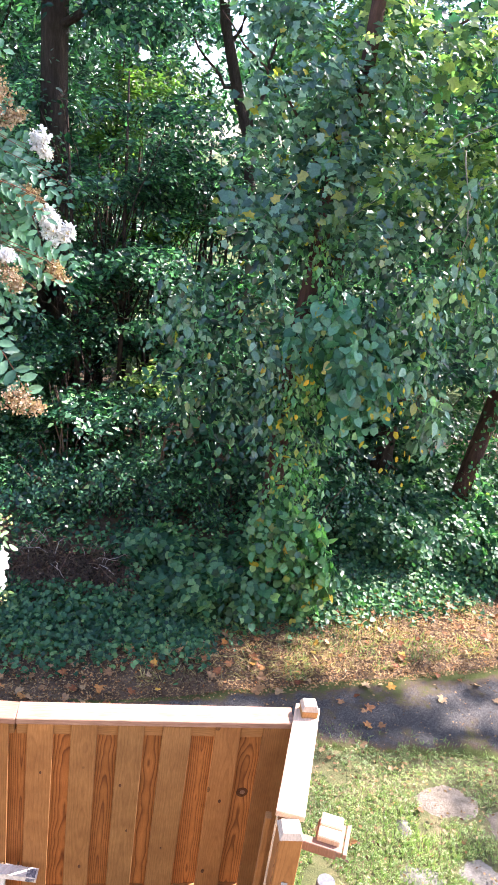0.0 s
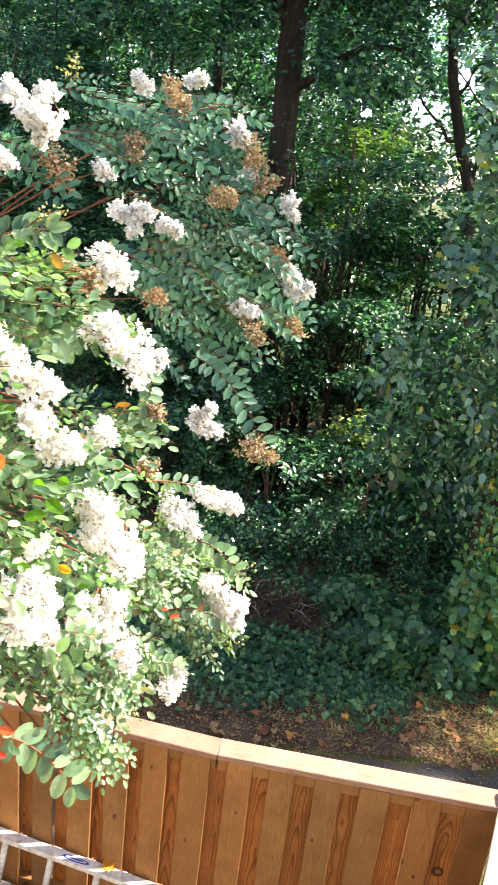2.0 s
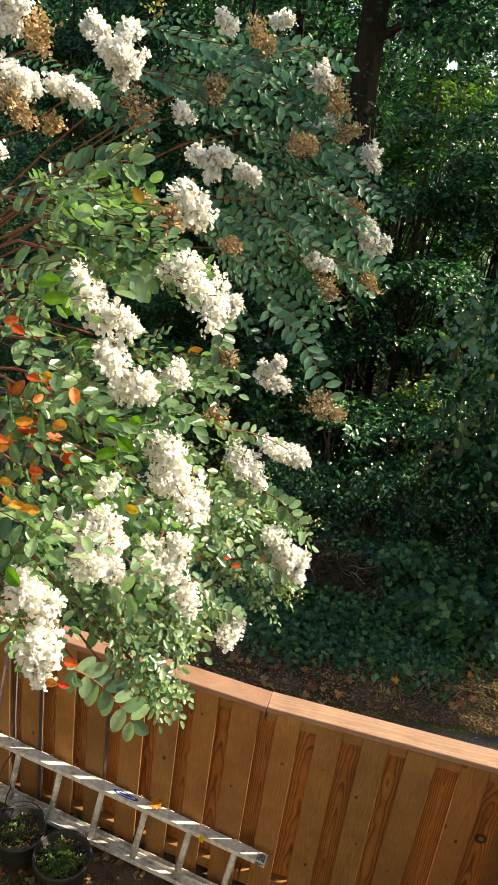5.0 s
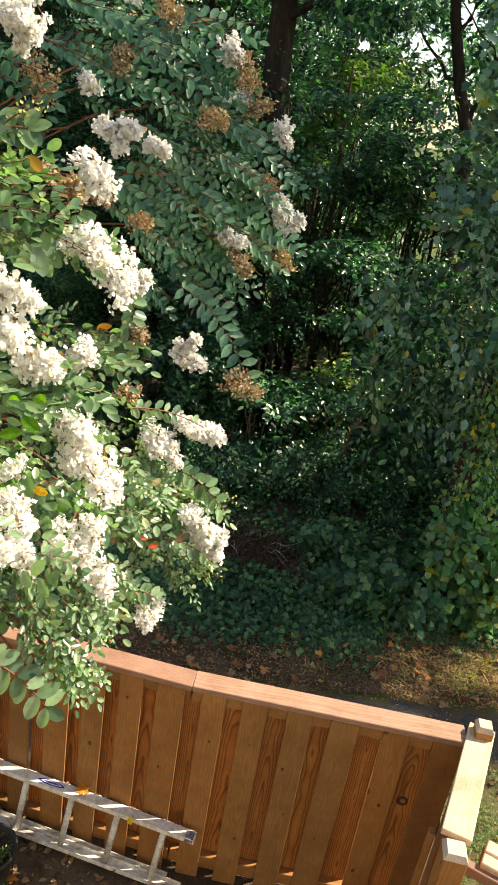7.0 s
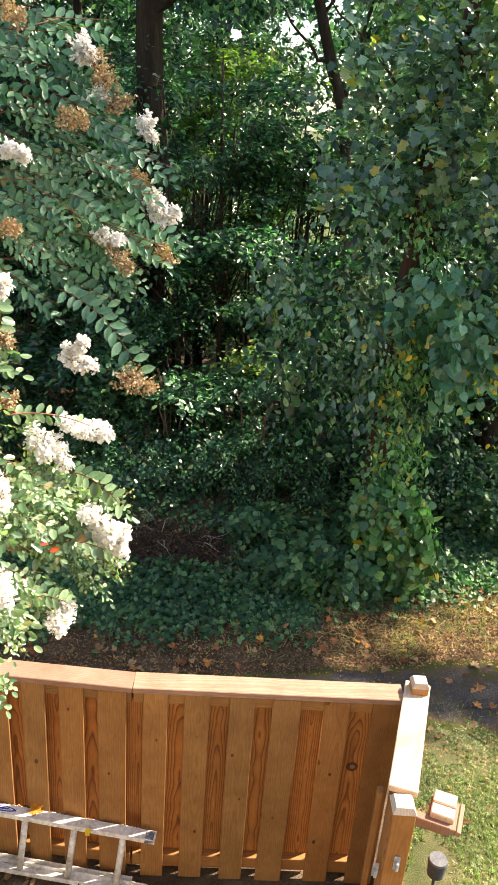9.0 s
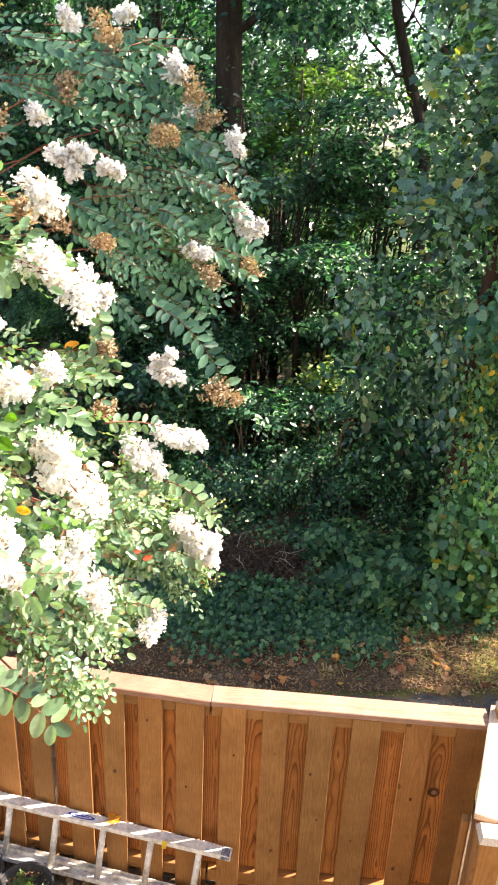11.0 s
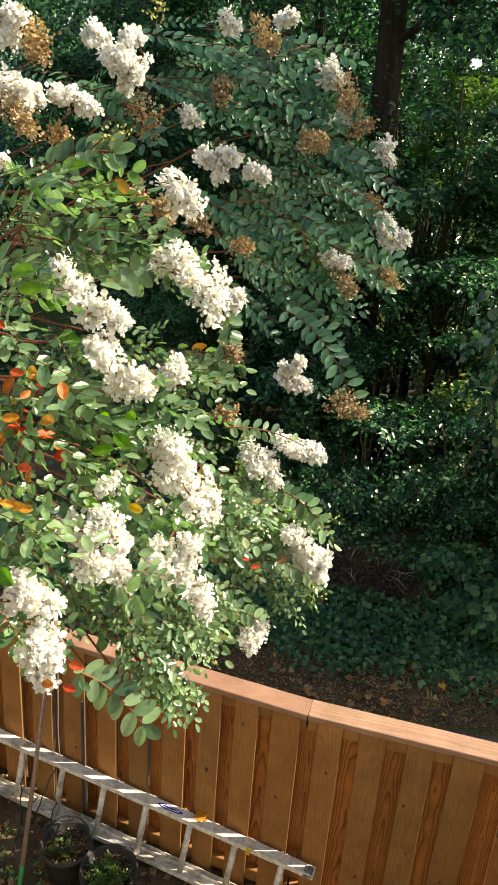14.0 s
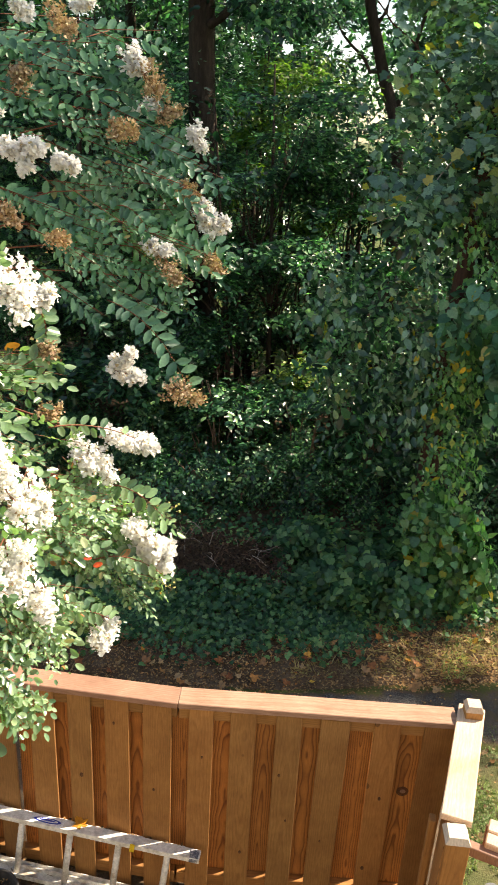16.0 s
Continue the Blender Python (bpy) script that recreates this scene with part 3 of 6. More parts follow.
def fence_panel(a, b, label, offsets, cap_from=0.0, cap_to=0.0, cap_w=0.138, back_w=0.152):
    """A shadowbox panel from a to b: rails, boards on both faces by turns, and a flat cap."""
    d = (b - a)
    length = d.length
    turn = math.atan2(d.y, d.x)
    root = empty("wooden_fence", label, "fence", "fence panels", Matrix.Translation(a) @ Matrix.Rotation(turn, 4, "Z"))

    def put(nm, size, x, y, z, mat, bevel=0.003, tilt=0.0, lbl=""):
        ob = part(nm, box_bm(size, bevel), mat, root, lbl)
        ob.matrix_local = pose(x, y, z, 0, tilt, 0)
        return ob

    for z in (0.09, TOP - 0.038 - 0.092):
        bm = box_bm((0.088, 0.054, length - 0.01), 0.003)
        rail = part("rail", bm, FENCE, root)
        rail.matrix_local = Matrix.Translation((0.005, -0.009, z + 0.044)) @ Matrix.Rotation(radians(90), 4, "Y")
    for i, (x, w) in enumerate(offsets):
        put("board", (w, 0.018, TOP - 0.045 - 0.01), x, -0.045, 0.004 + rng.uniform(0, 0.012), FENCE, 0.0025, rng.normal(0, 0.25))
    xs = sorted(x for x, _ in offsets)
    mids = [(p + q) / 2 for p, q in zip(xs, xs[1:])] + [xs[0] - 0.125]
    for x in mids:
        put("board", (back_w, 0.018, TOP - 0.045 - 0.02), x, 0.0275, 0.004 + rng.uniform(0, 0.02), BACK_PINE, 0.0025, rng.normal(0, 0.25))
    bm = box_bm((0.038, cap_w, length + cap_to - cap_from), 0.004)
    cap = part("cap_board", bm, CAP, root, "flat sawn pale cap board")
    cap.matrix_local = Matrix.Translation((cap_from, 0, TOP - 0.019)) @ Matrix.Rotation(radians(90), 4, "Y")
    return root


right_panel = fence_panel(JOINT, CORNER, "reddish-brown shadowbox wooden fence panel with flat cap, ending at a corner", [(0.128, 0.137), (0.367, 0.141), (0.62, 0.141), (0.858, 0.16), (1.155, 0.144), (1.43, 0.166)], 0.0015, 0.0, 0.138, 0.182)
knot = tube("knot", [(0, 0, 0), (0, -0.002, 0), (0, -0.003, 0)], [0.036, 0.034, 0.026], KNOT, right_panel, 16, "dark ringed knot in the board")
knot.location = (1.3, 0.0165, 0.912)
# Pale disc paints the light that shines through the knot hole.
eye = tube("knot_core", [(0, 0, 0), (0, -0.002, 0)], [0.016, 0.012], CAP, knot, 10, "pale disc standing in for light through the knot hole")
eye.location = (0.002, -0.0035, 0.003)
LEFT = JOINT + Vector((-math.cos(radians(5.5)), -math.sin(radians(5.5)), 0)) * 3.6
left_panel = fence_panel(LEFT, JOINT, "reddish-brown shadowbox wooden fence panel behind a leaning ladder", [(3.489, 0.162), (3.259, 0.138), (3.038, 0.132), (2.82, 0.144), (2.587, 0.124), (2.37, 0.128), (2.135, 0.15)] + [(1.905 - 0.228 * i, 0.14) for i in range(9)], 0, 0.004, 0.138, 0.142)
for panel, spots in ((right_panel, ((0.58, 1.03, 0.011), (0.385, 0.41, 0.012), (0.64, 0.69, 0.009), (1.16, 0.915, 0.012), (1.12, 0.36, 0.014), (0.85, 0.55, 0.008), (0.14, 1.12, 0.009))),
                     (left_panel, ((3.04, 0.875, 0.015), (3.47, 0.84, 0.01), (3.24, 1.29, 0.01), (2.15, 0.7, 0.012), (2.8, 0.45, 0.009)))):
    for x, z, r in spots:
        ob = tube("knot", [(0, 0, 0), (0, -0.0012, 0), (0, -0.002, 0)], [r, r * 0.9, r * 0.5], KNOT, panel, 12, "small dark knot in the board")
        ob.location = (x, -0.0536, z)
        ob.scale = (0.75, 1, 1.25)
side_panel = fence_panel(SIDE_END, CORNER + Vector((0.075, 0.0, 0)), "short side fence panel with a cap board coloured pale for sun", [(0.1 + 0.25 * i, 0.15) for i in range(3)], 0.0, 0.09, 0.142)
for ob in left_panel.children:
    if ob.name.startswith("cap_board"):
        ob.location.z -= 0.0025
        ob.data.materials[0] = DARK_CAP
for ob in side_panel.children:
    if ob.name.startswith("cap_board"):
        ob.location.z += 0.012
        # The lighter wood stands in for stronger sun on the side cap.
        ob.data.materials[0] = LIT_PINE


def post(name, x, y, w, top, label, group="fence posts"):
    root = empty(name, label, "post", group, pose(x, y, 0, 0, 0, 8))
    part("shaft", box_bm((w, w, top - 0.03), 0.004), FENCE, root)
    bm = box_bm((w + 0.004, w + 0.004, 0.03), 0.0)
    for v in bm.verts:
        if v.co.z > 0.02:
            v.co.x *= 0.72
            v.co.y *= 0.72
    cap = part("post_top", bm, LIT_PINE, root, "chamfered sawn top coloured pale as sunlit")
    cap.location.z = top - 0.03
    return root


post("fence_post", 0.645, 3.575, 0.092, TOP + 0.085, "square corner post standing proud of the fence caps")
post("fence_post", 0.548, 2.775, 0.11, TOP + 0.004, "square end post of the side fence with a pale cut top")
bracket = empty("gate_bracket", "short brown rail with two pale sawn blocks beside the end post", "fence bracket", m=pose(0.61, 3.08, 1.12, 0, 0, -12))
part("rail", box_bm((0.27, 0.05, 0.06), 0.004), DARK_CAP, bracket).location = (0.11, -0.035, -0.012)
part("block", box_bm((0.12, 0.085, 0.05), 0.006), LIT_PINE, bracket, "pale sawn block").location = (0.19, 0.095, 0.035)
part("block", box_bm((0.12, 0.075, 0.046), 0.006), LIT_PINE, bracket, "pale sawn block").location = (0.19, 0.01, 0.035)
part("tray", box_bm((0.15, 0.19, 0.035), 0.004), DARK_CAP, bracket).location = (0.195, 0.045, 0.0)
part("tray_lip", box_bm((0.022, 0.2, 0.03), 0.003), CAP, bracket).location = (0.284, 0.04, 0.012)
batten = part("batten", box_bm((0.032, 0.05, 1.3), 0.004), FENCE)
batten.matrix_world = pose(0.458, 2.97, 0.05, 0, 0, 0)
tagged(batten, "vertical brown batten fixed beside the end post", "batten")


def latch(x, y, z):
    root = empty("gate_latch", "grey steel gate latch screwed to the end post", "latch", m=Matrix.Translation((x, y, z)))
    p = part("plate", box_bm((0.03, 0.004, 0.09), 0.001), STEEL, root)
    q = part("bolt", box_bm((0.014, 0.03, 0.05), 0.003), STEEL, root)
    q.location = (0, -0.015, 0.02)
    return root


latch(0.56, 2.715, 1.12)
latch(0.47, 2.74, 1.02)


# ---- ladder ----
def ladder():
    """An extension ladder on its edge along the fence: two sections side by side."""
    turn = radians(5.5)
    root = empty("extension_ladder", "weathered aluminium extension ladder lying on its edge against the fence", "ladder", m=Matrix.Translation((-0.80, 3.16, 0.012)) @ Matrix.Rotation(turn, 4, "Z") @ Matrix.Rotation(radians(5.8), 4, "Y") @ Matrix.Rotation(radians(-8), 4, "X"))

    def channel(name, x0, x1, y, z, flip, w=0.076):
        bm = bmesh.new()
        h, t = 0.028, 0.004
        prof = [(-w / 2, 0), (w / 2, 0), (w / 2, -h * flip), (w / 2 - t, -h * flip), (w / 2 - t, -t * flip), (-w / 2 + t, -t * flip), (-w / 2 + t, -h * flip), (-w / 2, -h * flip)]
        a = [bm.verts.new((x0, y + p, z + q)) for p, q in prof]
        b = [bm.verts.new((x1, y + p, z + q)) for p, q in prof]
        for i in range(8):
            j = (i + 1) % 8
            bm.faces.new((a[i], a[j], b[j], b[i]))
        bm.faces.new(a[::-1])
        bm.faces.new(b)
        bmesh.ops.recalc_face_normals(bm, faces=bm.faces[:])
        return part(name, bm, ALU, root)

    channel("rail", -4.3, 0.0, -0.04, 0.437, 1)
    channel("rail", -4.3, 0.0, -0.04, 0.014, -1)
    channel("rail", -4.3, -0.1, 0.018, 0.407, 1, 0.034)
    channel("rail", -4.3, -0.1, 0.018, 0.012, -1, 0.034)
    for i in range(13):
        x = -0.19 - 0.297 * i
        tube("rung", [(x, -0.042, 0.03), (x, -0.042, 0.417)], [0.02, 0.02], ALU, root, 8)
    foot = part("end_cap", box_bm((0.07, 0.085, 0.036), 0.01, 2), SCUFFED, root, "scuffed dark end cap with paint specks")
    foot.location = (-0.035, -0.042, 0.406)
    sticker = part("sticker", box_bm((0.2, 0.05, 0.0015), 0.0), WHITE, root, "white and blue maker's sticker")
    sticker.location = (-0.93, -0.042, 0.4375)
    for lift, sx, sy, mat in ((0.4072, 0.085, 0.021, BLUE), (0.4084, 0.066, 0.013, WHITE), (0.4096, 0.05, 0.007, BLUE)):
        bm = bmesh.new()
        bmesh.ops.create_circle(bm, cap_ends=True, segments=24, radius=1.0)
        bmesh.ops.scale(bm, vec=(sx, sy, 1), verts=bm.verts[:])
        part("sticker_print", bm, mat, sticker).location = (0, 0, lift - 0.4055)
    part("tag", box_bm((0.028, 0.003, 0.055), 0.001), YELLOW, root, "small yellow warning tag").location = (-0.4, -0.083, 0.392)
    k = 420
    C = np.stack([rng.uniform(-4.2, -0.12, k), 0.016 + rng.normal(0, 0.009, k), 0.411 + rng.uniform(0, 0.01, k)], 1)
    leaves("debris", C, rng.normal(0, 1, (k, 3)) * (1, 0.6, 0.3), rng.normal(0, 0.5, (k, 3)) + (0, 0, 1), rng.uniform(0.01, 0.035, k), WIDE, LITTER, root, "leaf scraps caught along the rail", "stuff")
    return root


extension_ladder = ladder()
wires = empty("wire_prongs", "tangle of dark bent wire prongs beside the plant pots", "garden wire", m=Matrix.Translation((-2.52, 2.72, 0.12)))
for i in range(8):
    a = Vector((rng.uniform(-0.12, 0.1), rng.uniform(-0.08, 0.14), 0.0))
    b = a + Vector((rng.uniform(-0.05, 0.22), rng.normal(0.05, 0.08), rng.uniform(0.18, 0.42)))
    tube("prong", curve_points(a, b, (rng.normal(0, 0.03), 0.0, 0.08), 7, 0.006), [0.0045] * 8, DARK_STEEL, wires, 5)


# ---- pots ----
def pot(x, y, r, h, label, bail):
    root = empty("plant_pot", label, "plant pot", "plant pots", Matrix.Translation((x, y, float(height(x, y)) + 0.01)))
    bm = bmesh.new()
    prof = [(0.0, 0.0), (r * 0.74, 0.0), (r * 0.78, 0.02), (r * 0.97, h - 0.035), (r * 1.03, h - 0.03), (r * 1.04, h), (r * 0.99, h + 0.004), (r * 0.95, h - 0.004), (r * 0.9, h - 0.07), (0, h - 0.06)]
    n = 32
    rings = [[bm.verts.new((p * math.cos(2 * math.pi * i / n), p * math.sin(2 * math.pi * i / n), q)) for i in range(n)] if p else [bm.verts.new((0, 0, q))] for p, q in prof]
    for a, b in zip(rings, rings[1:]):
        for i in range(n):
            j = (i + 1) % n
            if len(a) == 1:
                bm.faces.new((a[0], b[j], b[i]))
            elif len(b) == 1:
                bm.faces.new((a[i], a[j], b[0]))
            else:
                bm.faces.new((a[i], a[j], b[j], b[i]))
    part("pot_body", bm, POT, root, smooth=True)
    k = 420
    th, rr = rng.uniform(0, 2 * np.pi, k), np.sqrt(rng.uniform(0, 1, k)) * r * 0.88
    C = np.stack([rr * np.cos(th), rr * np.sin(th), h - 0.055 + rng.uniform(0, 0.02, k)], 1)
    leaves("potting_soil", C, rng.normal(0, 1, (k, 3)), rng.normal(0, 1, (k, 3)), rng.uniform(0.007, 0.018, k), PETALS, LITTER, root, "dark soil with leaf scraps", "stuff")
    k = 34 if bail else 130
    bias = np.array((-0.25 * r, -0.25 * r, 0)) if bail else np.array((0.0, -0.1 * r, 0))
    C = np.stack([rng.normal(0, 0.4 * r, k), rng.normal(0, 0.38 * r, k), np.full(k, h - 0.05)], 1) * (1, 1, 1) + bias
    C = C[np.hypot(C[:, 0], C[:, 1]) < r * 0.88]
    C[:, 2] += rng.uniform(0.0, 0.06, len(C))
    leaves("sprout_tuft", *sprays(C, rng.normal(0, 1, (len(C), 3)) * (1, 1, 0.3), rng.normal(0, 0.3, (len(C), 3)) + (0, 0, 1), 5, 0.008, 0.024), OVAL, BRIGHT, root, "low bright green sprouts", "stuff")
    if bail:
        pts = [Vector((r * 1.02 * math.cos(a), r * 1.02 * math.sin(a) - 0.02, h + 0.06 * math.sin(a - 0.35))) for a in np.linspace(0.35, 2.8, 14)]
        tube("bail_handle", pts, [0.005] * 14, POT, root, 6)
    return root


pot(-1.86, 2.71, 0.165, 0.24, "black plastic pot of low green sprouts on bare soil", False)
pot(-2.18, 2.73, 0.155, 0.22, "black plastic pot with wire bail and sparse sprouts", True)

pole = empty("garden_pole", "worn reddish wooden tool handle with green tip leaning on the fence", "pole", m=Matrix.Translation((-2.32, 2.45, 0.14)))
tube("handle", [(-0.02, 0.07, 0.16), (-0.21, 0.6, 1.2)], [0.014, 0.013], POLE, pole, 8)
tube("tip", [(0.0, 0.0, 0.0), (-0.02, 0.07, 0.16)], [0.013, 0.016], GREEN_PAINT, pole, 8, "green painted tip")
strap = part("metal_stake", box_bm((0.022, 0.01, 1.0), 0.002), DARK_STEEL)
strap.matrix_world = pose(-2.31, 3.08, 0.1, 0, 0, 6)
tagged(strap, "dark blue-grey steel stake standing against the fence", "stake")
# White strip that paints a slit of light between the boards.
cord = tube("cord", [(-2.48, 3.07, 1.3), (-2.49, 3.065, 0.8), (-2.475, 3.06, 0.3)], [0.004] * 3, WHITE, None, 5)
tagged(cord, "thin white strip standing in for a slit of light in the fence", "cord")
lamp = empty("solar_light", "dark ribbed solar path light with shiny round top", "path light", m=Matrix.Translation((0.95, 3.53, 0.0)))
tube("stake", [(0, 0, 0), (0, 0, 0.16)], [0.006, 0.012], DARK_STEEL, lamp, 8)
for i in range(5):
    z = 0.165 + 0.024 * i
    tube("rib", [(0, 0, z), (0, 0, z + 0.006), (0, 0, z + 0.012), (0, 0, z + 0.022)], [0.045 + 0.002 * i, 0.052 + 0.002 * i, 0.052 + 0.002 * i, 0.044 + 0.002 * i], DARK_STEEL, lamp, 20)
bm = bmesh.new()
bmesh.ops.create_cone(bm, cap_ends=True, segments=32, radius1=0.058, radius2=0.055, depth=0.014)
part("top", bm, PANEL, lamp, "shiny grey round top").location = (0, 0, 0.293)


# ---- woods ----
rng = np.random.default_rng(21)
def tree(name, label, trunk_pts, radii, limbs, bark, category="tree", sides=12):
    root = empty(name, label, category, m=Matrix.Translation(trunk_pts[0]))
    base = Vector(trunk_pts[0])
    tube("trunk", [Vector(p) - base for p in trunk_pts], radii, bark, root, sides, wobble=0.12)
    for a, b, sag, r in limbs:
        pts = curve_points(Vector(a) - base, Vector(b) - base, sag, 8, 0.03)
        tube("limb", pts, list(np.linspace(r, r * 0.3, 9)), bark, root, 7)
    return root, base


def add_crown(root, base, *args, **kw):
    ob = crown(*args, parent=root, **kw)
    ob.matrix_parent_inverse = Matrix.Translation(-base)
    return ob


def clear(C):
    """Keeps leaves out of the camera's view of the tall trunk, the forked limbs and the bright openings beside them."""
    sx, sz = C[:, 0] / C[:, 1], (C[:, 2] - 4.4) / C[:, 1]
    trunk = (np.abs(sx + 0.282 + 0.012 * sz) < 0.026) & (C[:, 1] < 12.4) & (sz > -0.23)
    limb = (np.abs(sx + 0.05 + 0.35 * sz) < 0.014) & (C[:, 1] < 14.3) & (sz > 0.02)
    fork = (np.abs(sx + 0.043 + 0.17 * sz) < 0.007) & (C[:, 1] < 14.3) & (sz > 0.03)
    holes = ((0.115, 0.1, 0.034, 0.022), (0.187, 0.094, 0.01, 0.01), (0.085, -0.008, 0.034, 0.012), (0.075, 0.135, 0.016, 0.02))
    thin = np.ones(len(C))
    for hx, hz, rx, rz in holes:
        d = np.hypot((sx + hx) / rx, (sz - hz) / rz) + 0.35 * np.sin(260 * sx + 2) * np.sin(210 * sz + 1)
        thin = np.minimum(thin, np.clip((d - 0.45) / 0.9, 0.03, 1))
    return (~(trunk | limb | fork) | (rng.random(len(C)) < 0.08)) & (rng.random(len(C)) < thin) & ~sunbeam(C)


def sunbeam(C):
    """Lanes cut through the leaves to let the sun reach chosen boughs and ground."""
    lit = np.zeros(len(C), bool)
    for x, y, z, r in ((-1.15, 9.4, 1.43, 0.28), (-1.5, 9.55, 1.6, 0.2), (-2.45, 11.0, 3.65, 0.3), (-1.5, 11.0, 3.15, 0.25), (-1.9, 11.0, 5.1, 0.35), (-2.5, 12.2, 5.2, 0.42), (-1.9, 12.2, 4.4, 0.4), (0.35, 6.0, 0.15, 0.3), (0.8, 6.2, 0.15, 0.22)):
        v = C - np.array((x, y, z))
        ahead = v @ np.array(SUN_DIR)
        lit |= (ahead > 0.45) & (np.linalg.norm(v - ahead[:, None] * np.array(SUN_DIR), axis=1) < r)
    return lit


def airy(C):
    """Leaves dark hollows between the layers of the undergrowth."""
    # z sheared with y so that hollows line up along the camera's look.
    x, z = C[:, 0], C[:, 2] + 0.25 * C[:, 1]
    n = np.sin(4.1 * x + 1.3 * np.sin(2.3 * z)) + np.sin(7.3 * z + 1.1 * np.sin(1.9 * x) + 0.5) + 0.7 * np.sin(9.7 * x - 5.9 * z)
    sx, sz = C[:, 0] / C[:, 1], (C[:, 2] - 4.4) / C[:, 1]
    before = (np.hypot((sx + 0.13) / 0.045, (sz + 0.314) / 0.016) < 1) & (C[:, 1] < 9.15)   # window in the camera's view of the lit bough
    return (rng.random(len(C)) < np.clip(0.72 + 0.55 * n, 0.06, 1)) & ~sunbeam(C) & ~before


# tall tree with a straight dark trunk
oak, o0 = tree("tall_tree", "tall woodland tree with straight dark furrowed trunk", [(-3.46, 12.6, -0.1), (-3.5, 12.55, 1.3), (-3.56, 12.5, 3.8), (-3.615, 12.45, 6.2), (-3.65, 12.4, 9.5), (-3.6, 12.3, 12)], [0.32, 0.245, 0.215, 0.195, 0.17, 0.1],
               [((-3.55, 12.4, 5.8), (-1.6, 11.6, 6.3), (0, 0, 0.25), 0.07), ((-3.55, 12.4, 6.6), (-5.6, 11.6, 7.6), (0, 0, 0.3), 0.08), ((-3.6, 12.4, 8), (-2.2, 12.9, 9.6), (0, 0, 0.3), 0.07)], BARK)
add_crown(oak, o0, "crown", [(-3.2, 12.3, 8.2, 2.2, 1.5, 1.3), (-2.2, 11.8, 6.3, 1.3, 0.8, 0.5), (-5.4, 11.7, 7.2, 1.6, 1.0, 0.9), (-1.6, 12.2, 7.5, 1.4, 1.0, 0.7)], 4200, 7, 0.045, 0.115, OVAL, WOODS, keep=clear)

# forked tree against the bright gap
fork, f0 = tree("forked_tree", "slender dark forked tree against the bright sky gap", [(-0.45, 14.6, -0.1), (-0.5, 14.55, 2.5), (-0.62, 14.5, 4.5), (-0.95, 14.45, 5.3), (-1.3, 14.35, 6.4), (-1.6, 14.3, 8.2)], [0.14, 0.12, 0.11, 0.1, 0.09, 0.06],
                [((-0.7, 14.5, 4.7), (-0.35, 14.4, 7.4), (0.05, 0, -0.1), 0.05), ((-0.95, 14.45, 5.3), (-1.9, 14.2, 6.3), (0, 0, -0.1), 0.04), ((-1.2, 14.4, 6), (-0.6, 14.3, 7.4), (0, 0, 0), 0.05)], BARK)
add_crown(fork, f0, "crown", [(-0.2, 14.4, 8.0, 1.6, 1.0, 0.9), (0.6, 14.2, 6.6, 0.9, 0.8, 0.8), (-2.3, 14.0, 7.9, 1.2, 0.8, 0.6)], 1700, 7, 0.045, 0.11, OVAL, BRIGHT, keep=clear)

# vine-covered tree at the path
vine, v0 = tree("vine_tree", "tree smothered in hanging heart-leaved vines beside the path", [(0.36, 7.45, -0.05), (0.4, 7.45, 1.2), (0.4, 7.5, 2.6), (0.5, 7.5, 3.9), (0.5, 7.5, 4.6), (0.65, 7.5, 5.1), (0.68, 7.6, 6.4), (0.9, 7.8, 8.2)], [0.14, 0.105, 0.085, 0.078, 0.072, 0.066, 0.06, 0.04],
                [((0.5, 7.75, 4.3), (-0.7, 7.8, 5.6), (0, 0, 0.1), 0.018), ((0.65, 7.75, 5.0), (2.3, 7.8, 6.2), (0, 0, 0.15), 0.02), ((0.6, 7.7, 3.5), (1.9, 7.5, 3.9), (0, 0, 0.2), 0.016)], RED_BARK)


def curtain(root, base, clumps, strands, size, mat, label="", drop=(0.25, 0.9), step=0.055, shape=HEART):
    """Vine strands that hang from the clumps' skins, with leaves tip down, turned to the open side."""
    C, out = in_clumps(clumps, strands, 0.35)
    P, A, N, L = [], [], [], []
    side = np.array((0.55, -0.65, 0.35))
    for c, o in zip(C, out):
        m = int(rng.uniform(*drop) / step)
        t = np.arange(m)
        sway = np.cumsum(rng.normal(0, 0.012, (m, 3)), 0) * (1, 1, 0.2)
        P.append(c + sway + rng.normal(0, 0.025, (m, 3)) - np.array((0, 0, step)) * t[:, None])
        face = unit(o * (1, 1, 0.3) + side * rng.uniform(0.3, 1.2))
        A.append(rng.normal(0, 0.5, (m, 3)) + face * 0.3 + (0, 0, -0.9))
        N.append(face + rng.normal(0, 0.5, (m, 3)))
        L.append(size * rng.uniform(0.7, 1.2) * rng.uniform(0.5, 1.15, m))
    ob = leaves("vine_foliage", *[np.concatenate(x) for x in (P, A, N, L)], shape, mat, root, label)
    ob.matrix_parent_inverse = Matrix.Translation(-base)


def blobs(n, x, y, z, r):
    return [(rng.uniform(*x), rng.uniform(*y), rng.uniform(*z), rng.uniform(*r), rng.uniform(*r), rng.uniform(*r)) for _ in range(n)]


